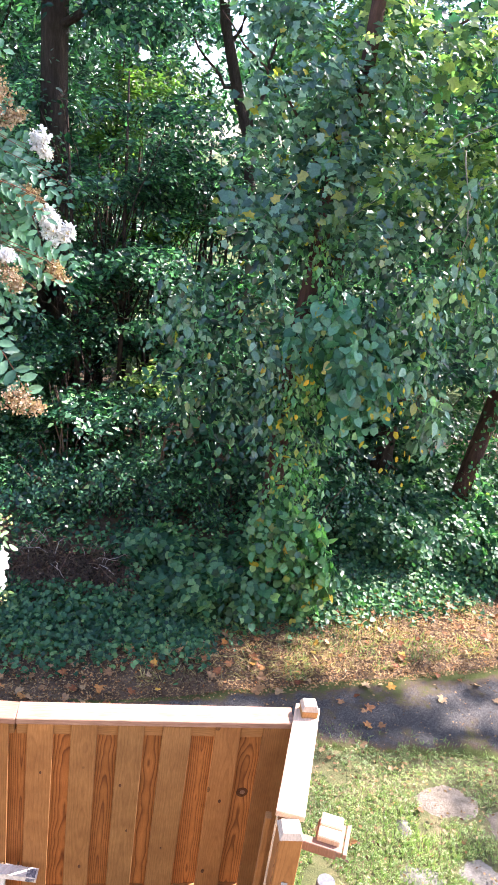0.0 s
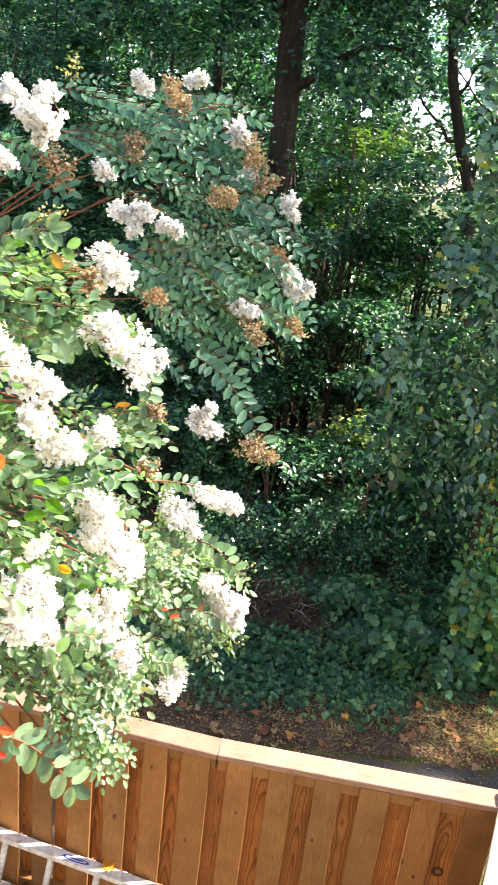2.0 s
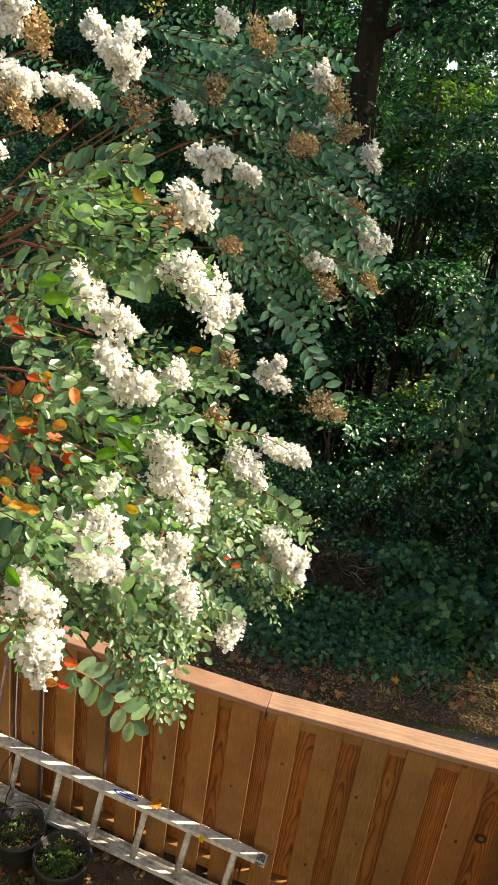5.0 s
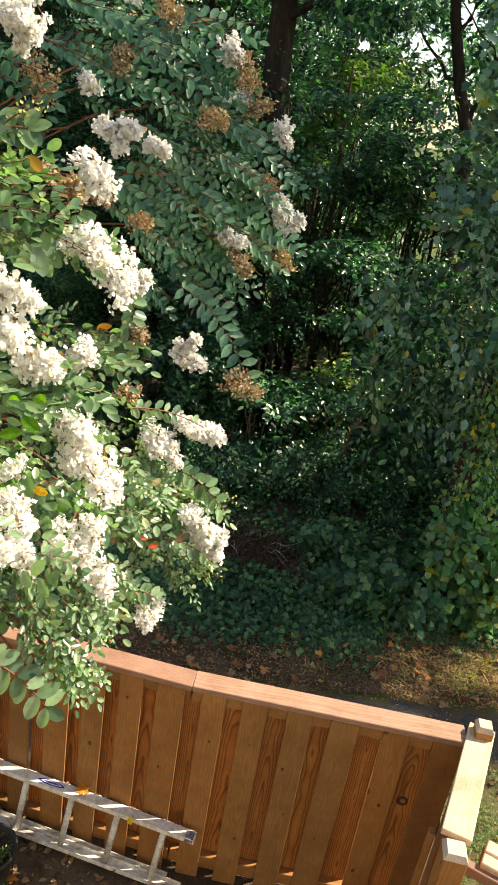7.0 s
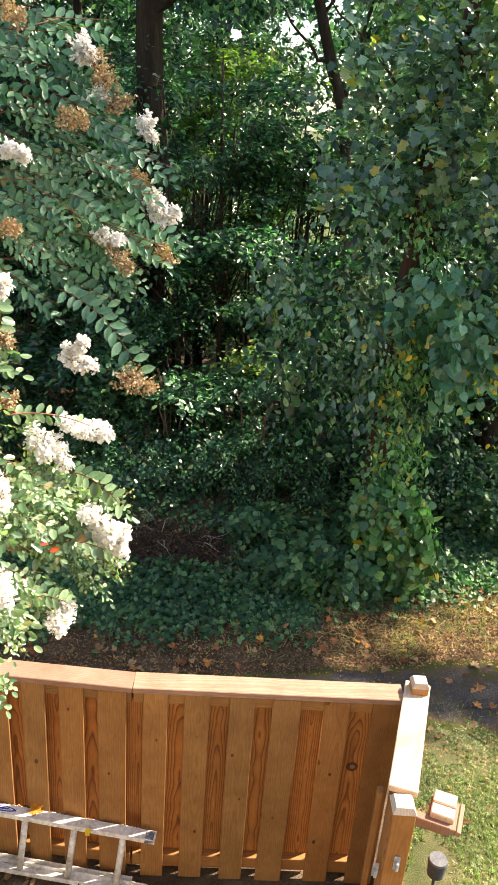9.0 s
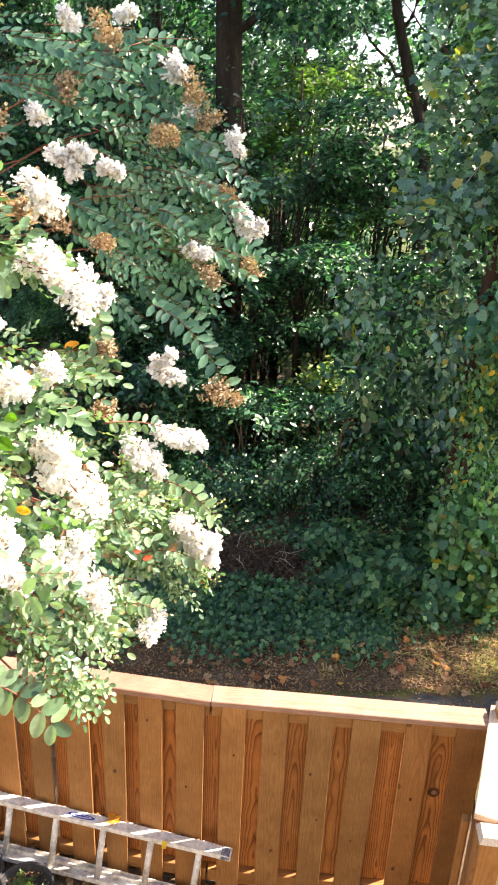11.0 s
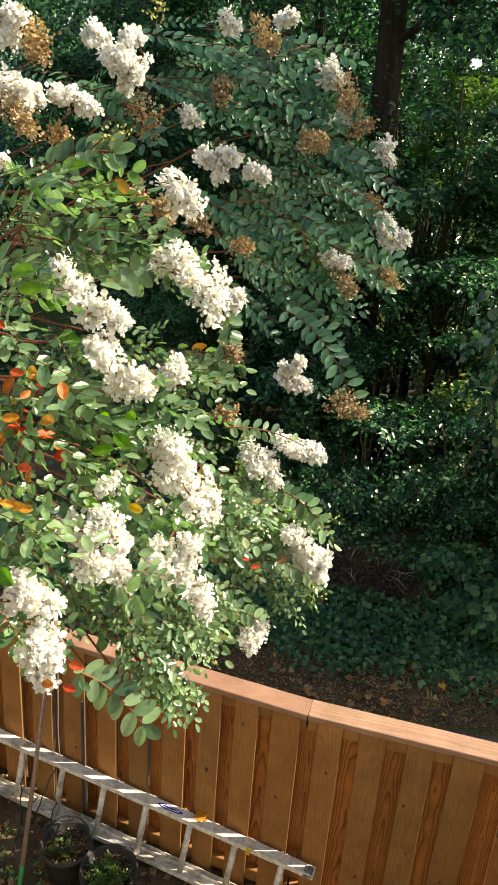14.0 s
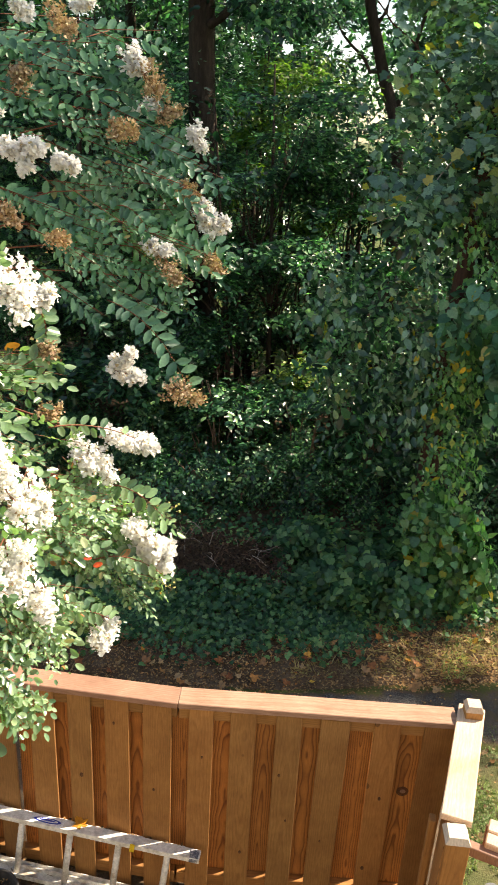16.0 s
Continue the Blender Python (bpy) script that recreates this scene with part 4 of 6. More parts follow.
curtain(vine, v0, [(0.45, 6.95, 1.0, 0.24, 0.18, 0.35), (0.75, 6.9, 0.95, 0.28, 0.2, 0.35), (0.88, 6.85, 0.6, 0.25, 0.18, 0.3), (0.7, 6.9, 0.4, 0.3, 0.2, 0.2)], 290, 0.1, VINE, "curtain of large heart-shaped leaves on the trunk", (0.2, 0.5))
curtain(vine, v0, blobs(8, (0.85, 1.25), (6.75, 7.0), (2.4, 3.1), (0.12, 0.22)), 130, 0.115, TEAL, "hanging mass of large vine leaves", (0.3, 0.6), 0.075)
curtain(vine, v0, blobs(5, (0.45, 0.9), (6.8, 7.0), (2.9, 3.4), (0.12, 0.2)), 50, 0.12, TEAL, "broad heart-shaped leaves high on the trunk", (0.2, 0.4), 0.075)
TRUNK_VINES = [(0.55 + rng.normal(0, 0.1), 7.15, z, 0.28, 0.12, 0.16) for z in np.arange(1.15, 2.9, 0.16)] + [(0.5 + rng.normal(0, 0.08), 7.3, z, 0.22, 0.1, 0.16) for z in np.arange(2.9, 5.6, 0.3)]
curtain(vine, v0, TRUNK_VINES, 520, 0.095, VINE, "vine leaves clothing the trunk", (0.1, 0.4), 0.06, WIDE)
curtain(vine, v0, blobs(26, (1.15, 2.4), (6.8, 7.7), (2.7, 4.5), (0.15, 0.3)), 330, 0.112, SHEEN, "long drooping leaves with a bluish sheen", (0.15, 0.45), 0.065, OVAL)
curtain(vine, v0, blobs(6, (1.5, 1.95), (6.8, 7.2), (2.1, 2.6), (0.1, 0.2)), 40, 0.13, SHEEN, "drooping leaves at the crown's lower edge", (0.15, 0.4), 0.06, OVAL)
curtain(vine, v0, blobs(26, (-0.95, 0.45), (6.9, 7.8), (1.7, 3.9), (0.15, 0.3)), 330, 0.105, SHEEN, "long drooping leaves in shade", (0.15, 0.45), 0.065, OVAL)
curtain(vine, v0, blobs(26, (-0.1, 1.5), (6.65, 7.0), (1.5, 3.6), (0.15, 0.35)), 75, 0.08, YELLOWED, "scattered yellowed vine leaves", (0.07, 0.14), 0.07, OVAL)
add_crown(vine, v0, "crown", blobs(28, (-0.75, 0.8), (7.5, 8.3), (1.4, 4.0), (0.15, 0.35)), 420, 7, 0.06, 0.13, OVAL, WOODS, up=0.7, droop=0.35, shell=0.0)
add_crown(vine, v0, "crown", blobs(26, (0.9, 2.7), (7.6, 8.4), (2.6, 5.0), (0.15, 0.35)), 170, 7, 0.06, 0.13, OVAL, WOODS, up=0.7, droop=0.35, shell=0.0)
add_crown(vine, v0, "crown", blobs(26, (-0.3, 1.0), (7.0, 8.0), (3.9, 6.2), (0.15, 0.3)), 480, 7, 0.05, 0.11, LOBED, SHEEN, up=0.8, shell=0.0, keep=clear)
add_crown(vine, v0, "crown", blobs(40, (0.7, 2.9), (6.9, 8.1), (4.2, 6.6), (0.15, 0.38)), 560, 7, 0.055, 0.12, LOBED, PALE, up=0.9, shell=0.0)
add_crown(vine, v0, "crown", blobs(24, (0.4, 2.4), (8.5, 9.4), (4.0, 6.2), (0.2, 0.4)), 140, 7, 0.06, 0.15, LOBED, WOODS, up=0.8, shell=0.0)
for a, b, s in (((2.3, 7.3, 5.2), (0.7, 7.2, 4.0), (0, -0.1, 0.15)), ((2.2, 7.3, 5.0), (1.35, 7.2, 3.7), (0.1, 0, 0.1)), ((1.6, 7.2, 4.7), (1.7, 7.1, 3.5), (0.1, 0, 0)), ((2.7, 7.3, 4.9), (1.9, 7.1, 4.2), (0, 0, 0.1)), ((0.3, 7.2, 4.4), (-0.4, 7.1, 3.7), (0, 0, -0.1))):
    t = tube("bare_vine", [Vector(p) - v0 for p in curve_points(a, b, s, 9, 0.02)], list(np.linspace(0.006, 0.0025, 10)), DRY_TWIG, vine, 5, "pale bare vine stem")

# leaning tree by the bank and a dim trunk behind
lean, l0 = tree("leaning_tree", "leaning reddish trunk wrapped in small vine leaves", [(2.93, 9.5, 0.0), (3.02, 9.6, 0.7), (3.22, 9.8, 1.8), (3.45, 9.9, 3.2), (3.6, 10, 5), (3.7, 10, 7)], [0.14, 0.12, 0.11, 0.1, 0.09, 0.06], [((3.3, 9.85, 2.4), (4.6, 9.4, 3.6), (0, 0, 0.2), 0.05)], RED_BARK)
curtain(lean, l0, [(3.06, 9.48, 0.9, 0.14, 0.08, 0.35), (3.18, 9.62, 1.6, 0.14, 0.08, 0.4), (3.25, 9.45, 0.5, 0.3, 0.2, 0.4), (3.6, 9.6, 2.2, 0.4, 0.3, 0.5)], 260, 0.065, VINE, "small leaves climbing the trunk", (0.15, 0.4))
add_crown(lean, l0, "crown", blobs(18, (2.6, 5.2), (9.3, 10.8), (2.4, 5.6), (0.3, 0.6)), 950, 7, 0.04, 0.1, OVAL, WOODS)
dim, d0 = tree("dim_tree", "dim tree trunk standing in deep shade", [(1.95, 10.2, -0.05), (2.0, 10.2, 1.2), (2.08, 10.2, 2.0), (2.12, 10.3, 2.7)], [0.15, 0.13, 0.1, 0.03], [], BARK)
add_crown(dim, d0, "crown", blobs(22, (1.2, 3.2), (9.5, 10.0), (1.9, 5.6), (0.2, 0.45)), 420, 7, 0.042, 0.1, WIDE, WOODS, up=0.8, shell=0.0)


# Unseen tree; its crowns sit up the sun's slope from spots to shade.
shade, s0 = tree("shade_tree", "unseen tree added beyond the lawn to dapple the path", [(10.6, 8.8, 0), (10.5, 8.8, 3), (10.3, 8.8, 8)], [0.25, 0.2, 0.08], [((10.5, 8.8, 3.5), (8.6, 9.6, 7.0), (0, 0, 0.2), 0.06), ((10.4, 8.8, 5.0), (7.4, 11.8, 9.4), (0, 0, 0.3), 0.08), ((10.3, 8.8, 6.5), (3.9, 6.8, 9.9), (0, 0, 0.3), 0.022)], BARK)
add_crown(shade, s0, "crown", [(gx + SUN_SLOPE.x * z, gy + SUN_SLOPE.y * z, z, rng.uniform(0.15, 0.4), rng.uniform(0.1, 0.2), 0.12) for gx, gy, z in zip(rng.uniform(0.3, 4.6, 30), np.concatenate([rng.uniform(4.75, 5.7, 18), rng.uniform(5.7, 6.5, 7), rng.uniform(4.2, 4.7, 5)]), rng.uniform(6.5, 8.5, 30))], 540, 7, 0.045, 0.12, OVAL, WOODS, keep=lambda c: ~sunbeam(c))
# Added crowns that shade the left litter and the myrtle's upper boughs.
add_crown(shade, s0, "crown", blobs(12, (6.3, 8.6), (11.4, 12.5), (9.0, 10.3), (0.3, 0.55)), 700, 7, 0.045, 0.12, OVAL, WOODS)
add_crown(shade, s0, "crown", blobs(20, (3.2, 5.7), (5.95, 7.65), (9.4, 10.6), (0.2, 0.4)), 220, 7, 0.045, 0.12, OVAL, WOODS)


# unseen high crowns, added above the view to keep sun and sky off the woods
def canopy(root, base, x, y, count):
    cl = []
    for _ in range(count):
        cx, cy = rng.uniform(*x), rng.uniform(*y)
        cl.append((cx, cy, 5.2 + 0.27 * cy + rng.uniform(0.6, 4.5), rng.uniform(0.7, 1.4), rng.uniform(0.7, 1.4), rng.uniform(0.3, 0.6)))
    add_crown(root, base, "crown", cl, 24 * count, 7, 0.13, 0.3, OVAL, WOODS, shell=0.0, keep=lambda c: ~sunbeam(c))


canopy(oak, o0, (-11, 0), (12.0, 18), 44)
canopy(oak, o0, (-6, -0.5), (8.5, 11.5), 8)
canopy(fork, f0, (-1, 8), (14.0, 19), 20)
canopy(lean, l0, (3.5, 9.5), (11.6, 15), 5)


def sapling(x, y, h, clumps, n, mat, size, label, lean_x=0.0):
    root, base = tree("sapling", label, [(x, y, 0), (x + lean_x * 0.3, y, h * 0.4), (x + lean_x, y, h)], [0.045, 0.035, 0.012], [((x + lean_x * 0.3, y, h * 0.4), (c[0], c[1], c[2]), (0, 0, 0.08), 0.014) for c in clumps], BARK, "tree", 7)
    add_crown(root, base, "crown", clumps, n, 7, size * 0.42, size, OVAL, mat, shell=0.0, droop=0.2, up=1.7, keep=lambda c: clear(c) & airy(c), face=(0.1, -0.2, 0.0))


# layered understorey
rng = np.random.default_rng(22)
LAB = "young understorey tree with layered dark green leaves"
for i in range(22):
    x, y = -9.5 + 0.56 * i + rng.normal(0, 0.2), rng.uniform(9.2, 13.2)
    h = rng.uniform(3.4, 7.2) if x < -3.2 else (rng.uniform(4.0, 6.0) if x < -1.6 else rng.uniform(2.8, 4.4) if x < 0.2 else rng.uniform(2.0, 3.0))
    cl = [(x + rng.normal(0, 0.6), y + rng.normal(-0.2, 0.5), z, rng.uniform(0.4, 0.85), rng.uniform(0.35, 0.7), rng.uniform(0.06, 0.16)) for z in np.arange(1.0, h + 0.3, 0.42)]
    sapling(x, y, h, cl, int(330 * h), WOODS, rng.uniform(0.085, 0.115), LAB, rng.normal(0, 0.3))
# The pale leaf colour makes this one bough look sunlit.
sapling(-1.6, 10.6, 2.6, [(-1.05, 9.4, 1.42, 0.4, 0.22, 0.05), (-1.5, 9.6, 1.62, 0.5, 0.3, 0.06)], 330, PALE, 0.085, "young tree holding out one branch coloured pale green as sunlit")


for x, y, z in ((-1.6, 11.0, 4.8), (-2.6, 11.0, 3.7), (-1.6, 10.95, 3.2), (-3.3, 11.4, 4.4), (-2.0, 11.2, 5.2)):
    sapling(x - 0.4, y + 0.3, z + 0.2, [(x + 0.35 * q, y - 0.1 * q, z + 0.22 * q, 0.5, 0.35, 0.06) for q in (-2, -1, 0, 1)], 330, BRIGHT, 0.09, "slim young tree with layered leaves coloured yellow-green as sunlit")


for i in range(11):
    x, y, z = rng.uniform(-3.1, -0.6), rng.uniform(10.0, 12.0), rng.uniform(1.4, 4.4)
    sapling(x - 0.3, y + 0.3, z + 0.2, [(x + 0.3 * q, y - 0.1 * q, z + 0.16 * q, 0.5, 0.35, 0.06) for q in (-2, -1, 0, 1)], 440, WOODS, 0.09, "slim young tree with layered dark green leaves")


def shrub(x, y, r, h, n, mat, size, shape, label):
    root = empty("shrub", label, "shrub", "woodland shrubs", Matrix.Translation((x, y, 0)))
    for j in range(5):
        th = rng.uniform(0, 6.28)
        tube("stem", curve_points((0, 0, 0), (0.6 * r * math.cos(th), 0.6 * r * math.sin(th), h * 0.7), (0, 0, 0.1), 5, 0.02), list(np.linspace(0.015, 0.005, 6)), TWIG, root, 5)
    cl = [(rng.normal(0, r * 0.4), rng.normal(0, r * 0.35), rng.uniform(0.15, 0.85) * h, r * 0.55, r * 0.5, h * 0.22) for _ in range(8)]
    crown("foliage", cl, n, 6, size * 0.4, size, shape, mat, root, shell=0.3, droop=0.35, up=1.0 if h < 0.8 else 1.4, face=(0.2, -0.55, 0.0) if h < 0.8 else (0.15, -0.3, 0.0), keep=(lambda c: airy(c + np.array((x, y, 0.0)))) if h > 0.8 else None)


for i in range(26):
    # Left shrubs take the darker COVER so that they read as shaded.
    shrub(-7.2 + 0.34 * i + rng.normal(0, 0.2), rng.uniform(8.0, 10.2), rng.uniform(0.45, 0.9), rng.uniform(0.9, 2.5), 640, COVER if i < 15 else WOODS, rng.uniform(0.06, 0.085), WIDE, "leafy shrub coloured dark for woodland shade")
for x, y, r, h in ((1.9, 8.3, 0.6, 0.75), (2.6, 8.6, 0.6, 0.7), (3.4, 8.5, 0.6, 0.6), (4.1, 8.9, 0.7, 0.9), (3.9, 10.2, 0.9, 1.8), (2.7, 11.4, 1.2, 2.6), (1.2, 10.4, 1.0, 1.7), (5, 10, 1.0, 2.2), (2.0, 11.2, 0.9, 2.3), (3.0, 12.2, 1.2, 2.8), (4.0, 11.4, 1.1, 2.6), (1.4, 12.0, 1.0, 2.6), (4.6, 12.5, 1.3, 3.0)):
    # Tall shrubs take COVER too, painting the dark gap below the vines.
    shrub(x, y, r, h, 900 if h < 1 else 420, COVER, 0.07 if h < 1 else 0.1, HEART if h < 1 else OVAL, "low vine-covered shrub on the bank" if h < 1 else "leafy shrub coloured dark for woodland shade")

for i in range(13):
    # COVER on the left half again paints the deeper shade.
    shrub(-4.4 + 0.4 * i + rng.normal(0, 0.1), rng.uniform(8.1, 8.9), rng.uniform(0.35, 0.6), rng.uniform(0.6, 1.3), 420, COVER if i < 6 else WOODS, rng.uniform(0.06, 0.08), WIDE, "leafy shrub coloured dark for woodland shade")
for x, y in ((-0.35, 7.0), (0.05, 7.2), (0.3, 6.9), (-0.7, 7.3)):
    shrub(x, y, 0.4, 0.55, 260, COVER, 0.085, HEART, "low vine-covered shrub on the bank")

# brush pile
brush = empty("brush_pile", "tangled pile of dead brown twigs and leaves", "brush pile", m=Matrix.Translation((-1.6, 6.72, 0.1)))
for i in range(110):
    a = Vector((rng.uniform(-0.7, 0.65), rng.uniform(-0.1, 0.55), rng.uniform(0.02, 0.2)))
    b = a + Vector((rng.normal(0, 0.22), rng.normal(0, 0.12), rng.uniform(0.0, 0.22)))
    r = rng.uniform(0.5, 1.0)
    tube("twig", curve_points(a, b, (0, 0, 0.05), 4, 0.02), [0.006 * r, 0.0055 * r, 0.005 * r, 0.004 * r, 0.0025 * r], (DRY_TWIG, TWIG, BARK, RED_BARK)[i % 4] if i % 3 else BARK, brush, 4)
k = 4200
C = np.stack([rng.uniform(-0.8, 0.75, k), rng.uniform(-0.2, 0.6, k), np.abs(rng.normal(0.0, 0.1, k))], 1)
leaves("dead_leaves", C, rng.normal(0, 1, (k, 3)), rng.normal(0, 1, (k, 3)), rng.uniform(0.015, 0.045, k), WIDE, BRUSH, brush)

# far woods
for i in range(11):
    x, y = -22 + 3.0 * i + rng.normal(0, 0.7), rng.uniform(16, 30)
    tree("woodland_tree", "distant woodland tree with dark trunk", [(x, y, 0), (x + rng.normal(0, 0.2), y, 5), (x + rng.normal(0, 0.5), y, 11)], [0.17, 0.14, 0.06], [((x, y, 4.5), (x + rng.normal(0, 2), y, 7), (0, 0, 0.3), 0.07)], BARK, "tree", 8)
far_clumps = [(rng.uniform(-24, 10), rng.uniform(15, 34), rng.uniform(0.5, 9.5), rng.uniform(1.0, 2.2), rng.uniform(1.0, 2.0), rng.uniform(0.5, 1.1)) for _ in range(330)]


far_clumps += [(rng.uniform(-18, -3.5), rng.uniform(15, 24), rng.uniform(3, 10), rng.uniform(1.0, 2.0), rng.uniform(1.0, 2.0), rng.uniform(0.5, 1.1)) for _ in range(110)]
far_clumps += [(rng.uniform(-1.5, 5), rng.uniform(15, 22), rng.uniform(3.5, 9), rng.uniform(0.9, 1.6), rng.uniform(0.9, 1.6), rng.uniform(0.5, 1.0)) for _ in range(36)]
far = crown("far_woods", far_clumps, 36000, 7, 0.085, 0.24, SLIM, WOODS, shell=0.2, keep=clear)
tagged(far, "dense green woods closing the distance", "woods", kind="stuff")

for x, y in ((2.3, 9.5), (3.4, 10.6), (2.6, 10.2), (1.5, 9.6), (1.9, 10.9)):
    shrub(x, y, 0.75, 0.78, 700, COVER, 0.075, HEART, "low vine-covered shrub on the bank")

# ground vines
rng = np.random.default_rng(23)
k = 36000
x = rng.uniform(-6, 5.2, k)
edge = np.where(x < 0, 5.95 + 0.25 * x, 6.15 + 0.62 * x - 0.05 * x * x) + 0.12 + 0.1 * np.sin(x * 3.7) * np.sin(x * 1.3 + 1) + rng.normal(0, 0.16, k)
y = edge + np.abs(rng.normal(0, 1.0, k)) + 0.0
top = 0.05 + 0.17 * np.clip((y - edge) / 1.2, 0, 1) * (0.6 + 0.6 * np.sin(x * 2.3 + 1) * np.sin(y * 1.7))
C = np.stack([x, y, height(x, y) + top * rng.uniform(0.4, 1.0, k)], 1)
A = rng.normal(0, 1, (k, 3)) * (1, 0.8, 0.25) + (0, -0.6, -0.35)
N = rng.normal(0, 0.5, (k, 3)) + (0.1, -0.45, 1)
gap = np.hypot((x + 1.6) / 0.72, (y - 6.95) / 0.34) > 0.95 + 0.15 * np.sin(9 * x)
C, A, N = C[gap], A[gap], N[gap]
k = len(C)
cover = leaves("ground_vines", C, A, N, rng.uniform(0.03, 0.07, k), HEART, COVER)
tagged(cover, "dense carpet of heart-shaped ground vine leaves", "ground cover", kind="stuff")

# litter, grass and weeds
k = 230000
x, y = rng.uniform(-4, 5, k), rng.uniform(4.6, 8.0, k)
ok = (rng.random(k) < np.clip(0.75 + 0.3 * x, 0.6, 1.0)) & (y < np.where(x < 0, 6.3 + 0.25 * x, 6.5 + 0.75 * x)) & ((y > road_far(x) - 0.1) | (x < -0.4) | (rng.random(k) < 0.05)) & (y > 4.4)
x, y = x[ok], y[ok]
C = np.stack([x, y, height(x, y) + rng.uniform(0.012, 0.04, len(x))], 1)
litter = leaves("leaf_litter", C, rng.normal(0, 1, (len(x), 3)) * (1, 1, 0.25), rng.normal(0, 0.4, (len(x), 3)) + (0, 0, 1), rng.uniform(0.008, 0.036, len(x)) * rng.uniform(0.6, 1.1, len(x)), WIDE, LITTER)
tagged(litter, "brown and tan dead leaf scraps over soil", "leaf litter", kind="stuff")
k = 1500
x, y = rng.uniform(-3.6, 0.4, k), rng.uniform(2.0, 3.15, k)
C = np.stack([x, y, height(x, y) + rng.uniform(0.012, 0.04, k)], 1)
litter = leaves("yard_litter", C, rng.normal(0, 1, (k, 3)) * (1, 1, 0.25), rng.normal(0, 0.4, (k, 3)) + (0, 0, 1), rng.uniform(0.02, 0.07, k), OVAL, LITTER)
tagged(litter, "brown dead leaf scraps on yard soil", "leaf litter", kind="stuff")


def weeds(name, x, y, size, mat, label, shape=OVAL):
    C = np.stack([x, y, height(x, y) + rng.uniform(0.015, 0.05, len(x))], 1)
    ob = leaves(name, *sprays(C, rng.normal(0, 1, (len(x), 3)) * (1, 1, 0.2) + (0, 0, 0.2), rng.normal(0, 0.3, (len(x), 3)) + (0, 0, 1), 5, size * 0.4, size), shape, mat)
    tagged(ob, label, "weeds", kind="stuff")


k = 700
weeds("yard_weeds", rng.uniform(-3.0, -1.2, k), 2.1 + np.abs(rng.normal(0, 0.24, k)), 0.03, VINE, "small green weeds on yard soil")
k = 15000
x, y = rng.uniform(0.75, 4.2, k), rng.uniform(2.8, 5.15, k)
ok = np.array([wave(a, b, 1.8) > -0.25 for a, b in zip(x, y)])
for cx, cy, rx, ry in ((1.98, 4.6, 0.27, 0.2), (2.45, 4.42, 0.27, 0.22), (2.12, 4.0, 0.2, 0.14), (1.66, 3.9, 0.2, 0.1)):
    ok &= np.hypot((x - cx) / rx, (y - cy) / ry) > 0.75
weeds("lawn_weeds", x[ok], y[ok], 0.015, GRASS, "clover and broadleaf weeds in the lawn", WIDE)
k = 70000
x, y = rng.uniform(0.75, 4.2, k), rng.uniform(2.6, 5.3, k)
ok = np.array([wave(a * 1.2, b * 1.2, 1.5) > -0.35 for a, b in zip(x, y)])
ok &= (np.hypot((x - 1.98) / 0.28, (y - 4.6) / 0.22) > 1) & (np.hypot((x - 2.45) / 0.28, (y - 4.42) / 0.25) > 1) & (np.hypot((x - 2.12) / 0.2, (y - 4.0) / 0.13) > 1)
ok &= rng.random(k) > np.clip((y - 4.35) / 0.6, 0, 0.85)
x, y = x[ok], y[ok]
C = np.stack([x, y, np.full(len(x), 0.015)], 1)
A = rng.normal(0, 0.55, (len(x), 3)) * (1, 1, 0.2) + (0, 0, 1)
BLADE = (np.array([(0, 0.05, 0), (0.55, 0.05, 0.06), (1, 0, 0.25), (0.55, -0.05, 0.06), (0, -0.05, 0)]), [(0, 1, 3, 4), (1, 2, 3)])
grass = leaves("grass", C, A, rng.normal(0, 1, (len(x), 3)), rng.uniform(0.02, 0.06, len(x)), BLADE, GRASS)
tagged(grass, "short uneven sunlit grass", "grass", kind="stuff")
k = 900
x, y = rng.uniform(0.75, 4.2, k), 5.05 - np.abs(rng.normal(0, 0.7, k))
scraps = leaves("lawn_litter", np.stack([x, y, np.full(k, 0.045) + rng.uniform(0, 0.015, k)], 1), rng.normal(0, 1, (k, 3)) * (1, 1, 0.25), rng.normal(0, 0.4, (k, 3)) + (0, 0, 1), rng.uniform(0.015, 0.04, k), WIDE, LITTER)
tagged(scraps, "dry leaf scraps lying in the grass", "leaf litter", kind="stuff")
k = 16000
x = rng.uniform(-0.6, 4.6, k)
y = road_far(x) + rng.uniform(-0.05, 0.75, k) + 0.1 * x
ok = np.array([wave(a, b, 2.2) > 0.0 for a, b in zip(x, y)])
x, y = x[ok], y[ok]
sel = (x > 0.7) & (rng.random(len(x)) < 0.6)
x, y = x[sel], y[sel]
verge = leaves("verge_grass", np.stack([x, y, height(x, y) + 0.012], 1), rng.normal(0, 0.6, (len(x), 3)) * (1, 1, 0.2) + (0, 0, 1), rng.normal(0, 1, (len(x), 3)), rng.uniform(0.02, 0.07, len(x)), BLADE, GRASS)
tagged(verge, "thin grass growing through the leaf litter", "grass", kind="stuff")
k = 26000
x = rng.uniform(-0.6, 5.0, k)
y = rng.uniform(5.4, 8.6, k)
patch = 0.5 + 0.5 * np.sin(3.1 * x + 1.2 * np.sin(2.7 * y)) * np.sin(4.3 * y + 0.8 * np.sin(2.1 * x))
ok = (y > road_far(x) + 0.12) & (y < np.where(x < 0, 6.3 + 0.25 * x, 6.55 + 0.75 * x)) & (rng.random(k) < patch)
x, y = x[ok], y[ok]
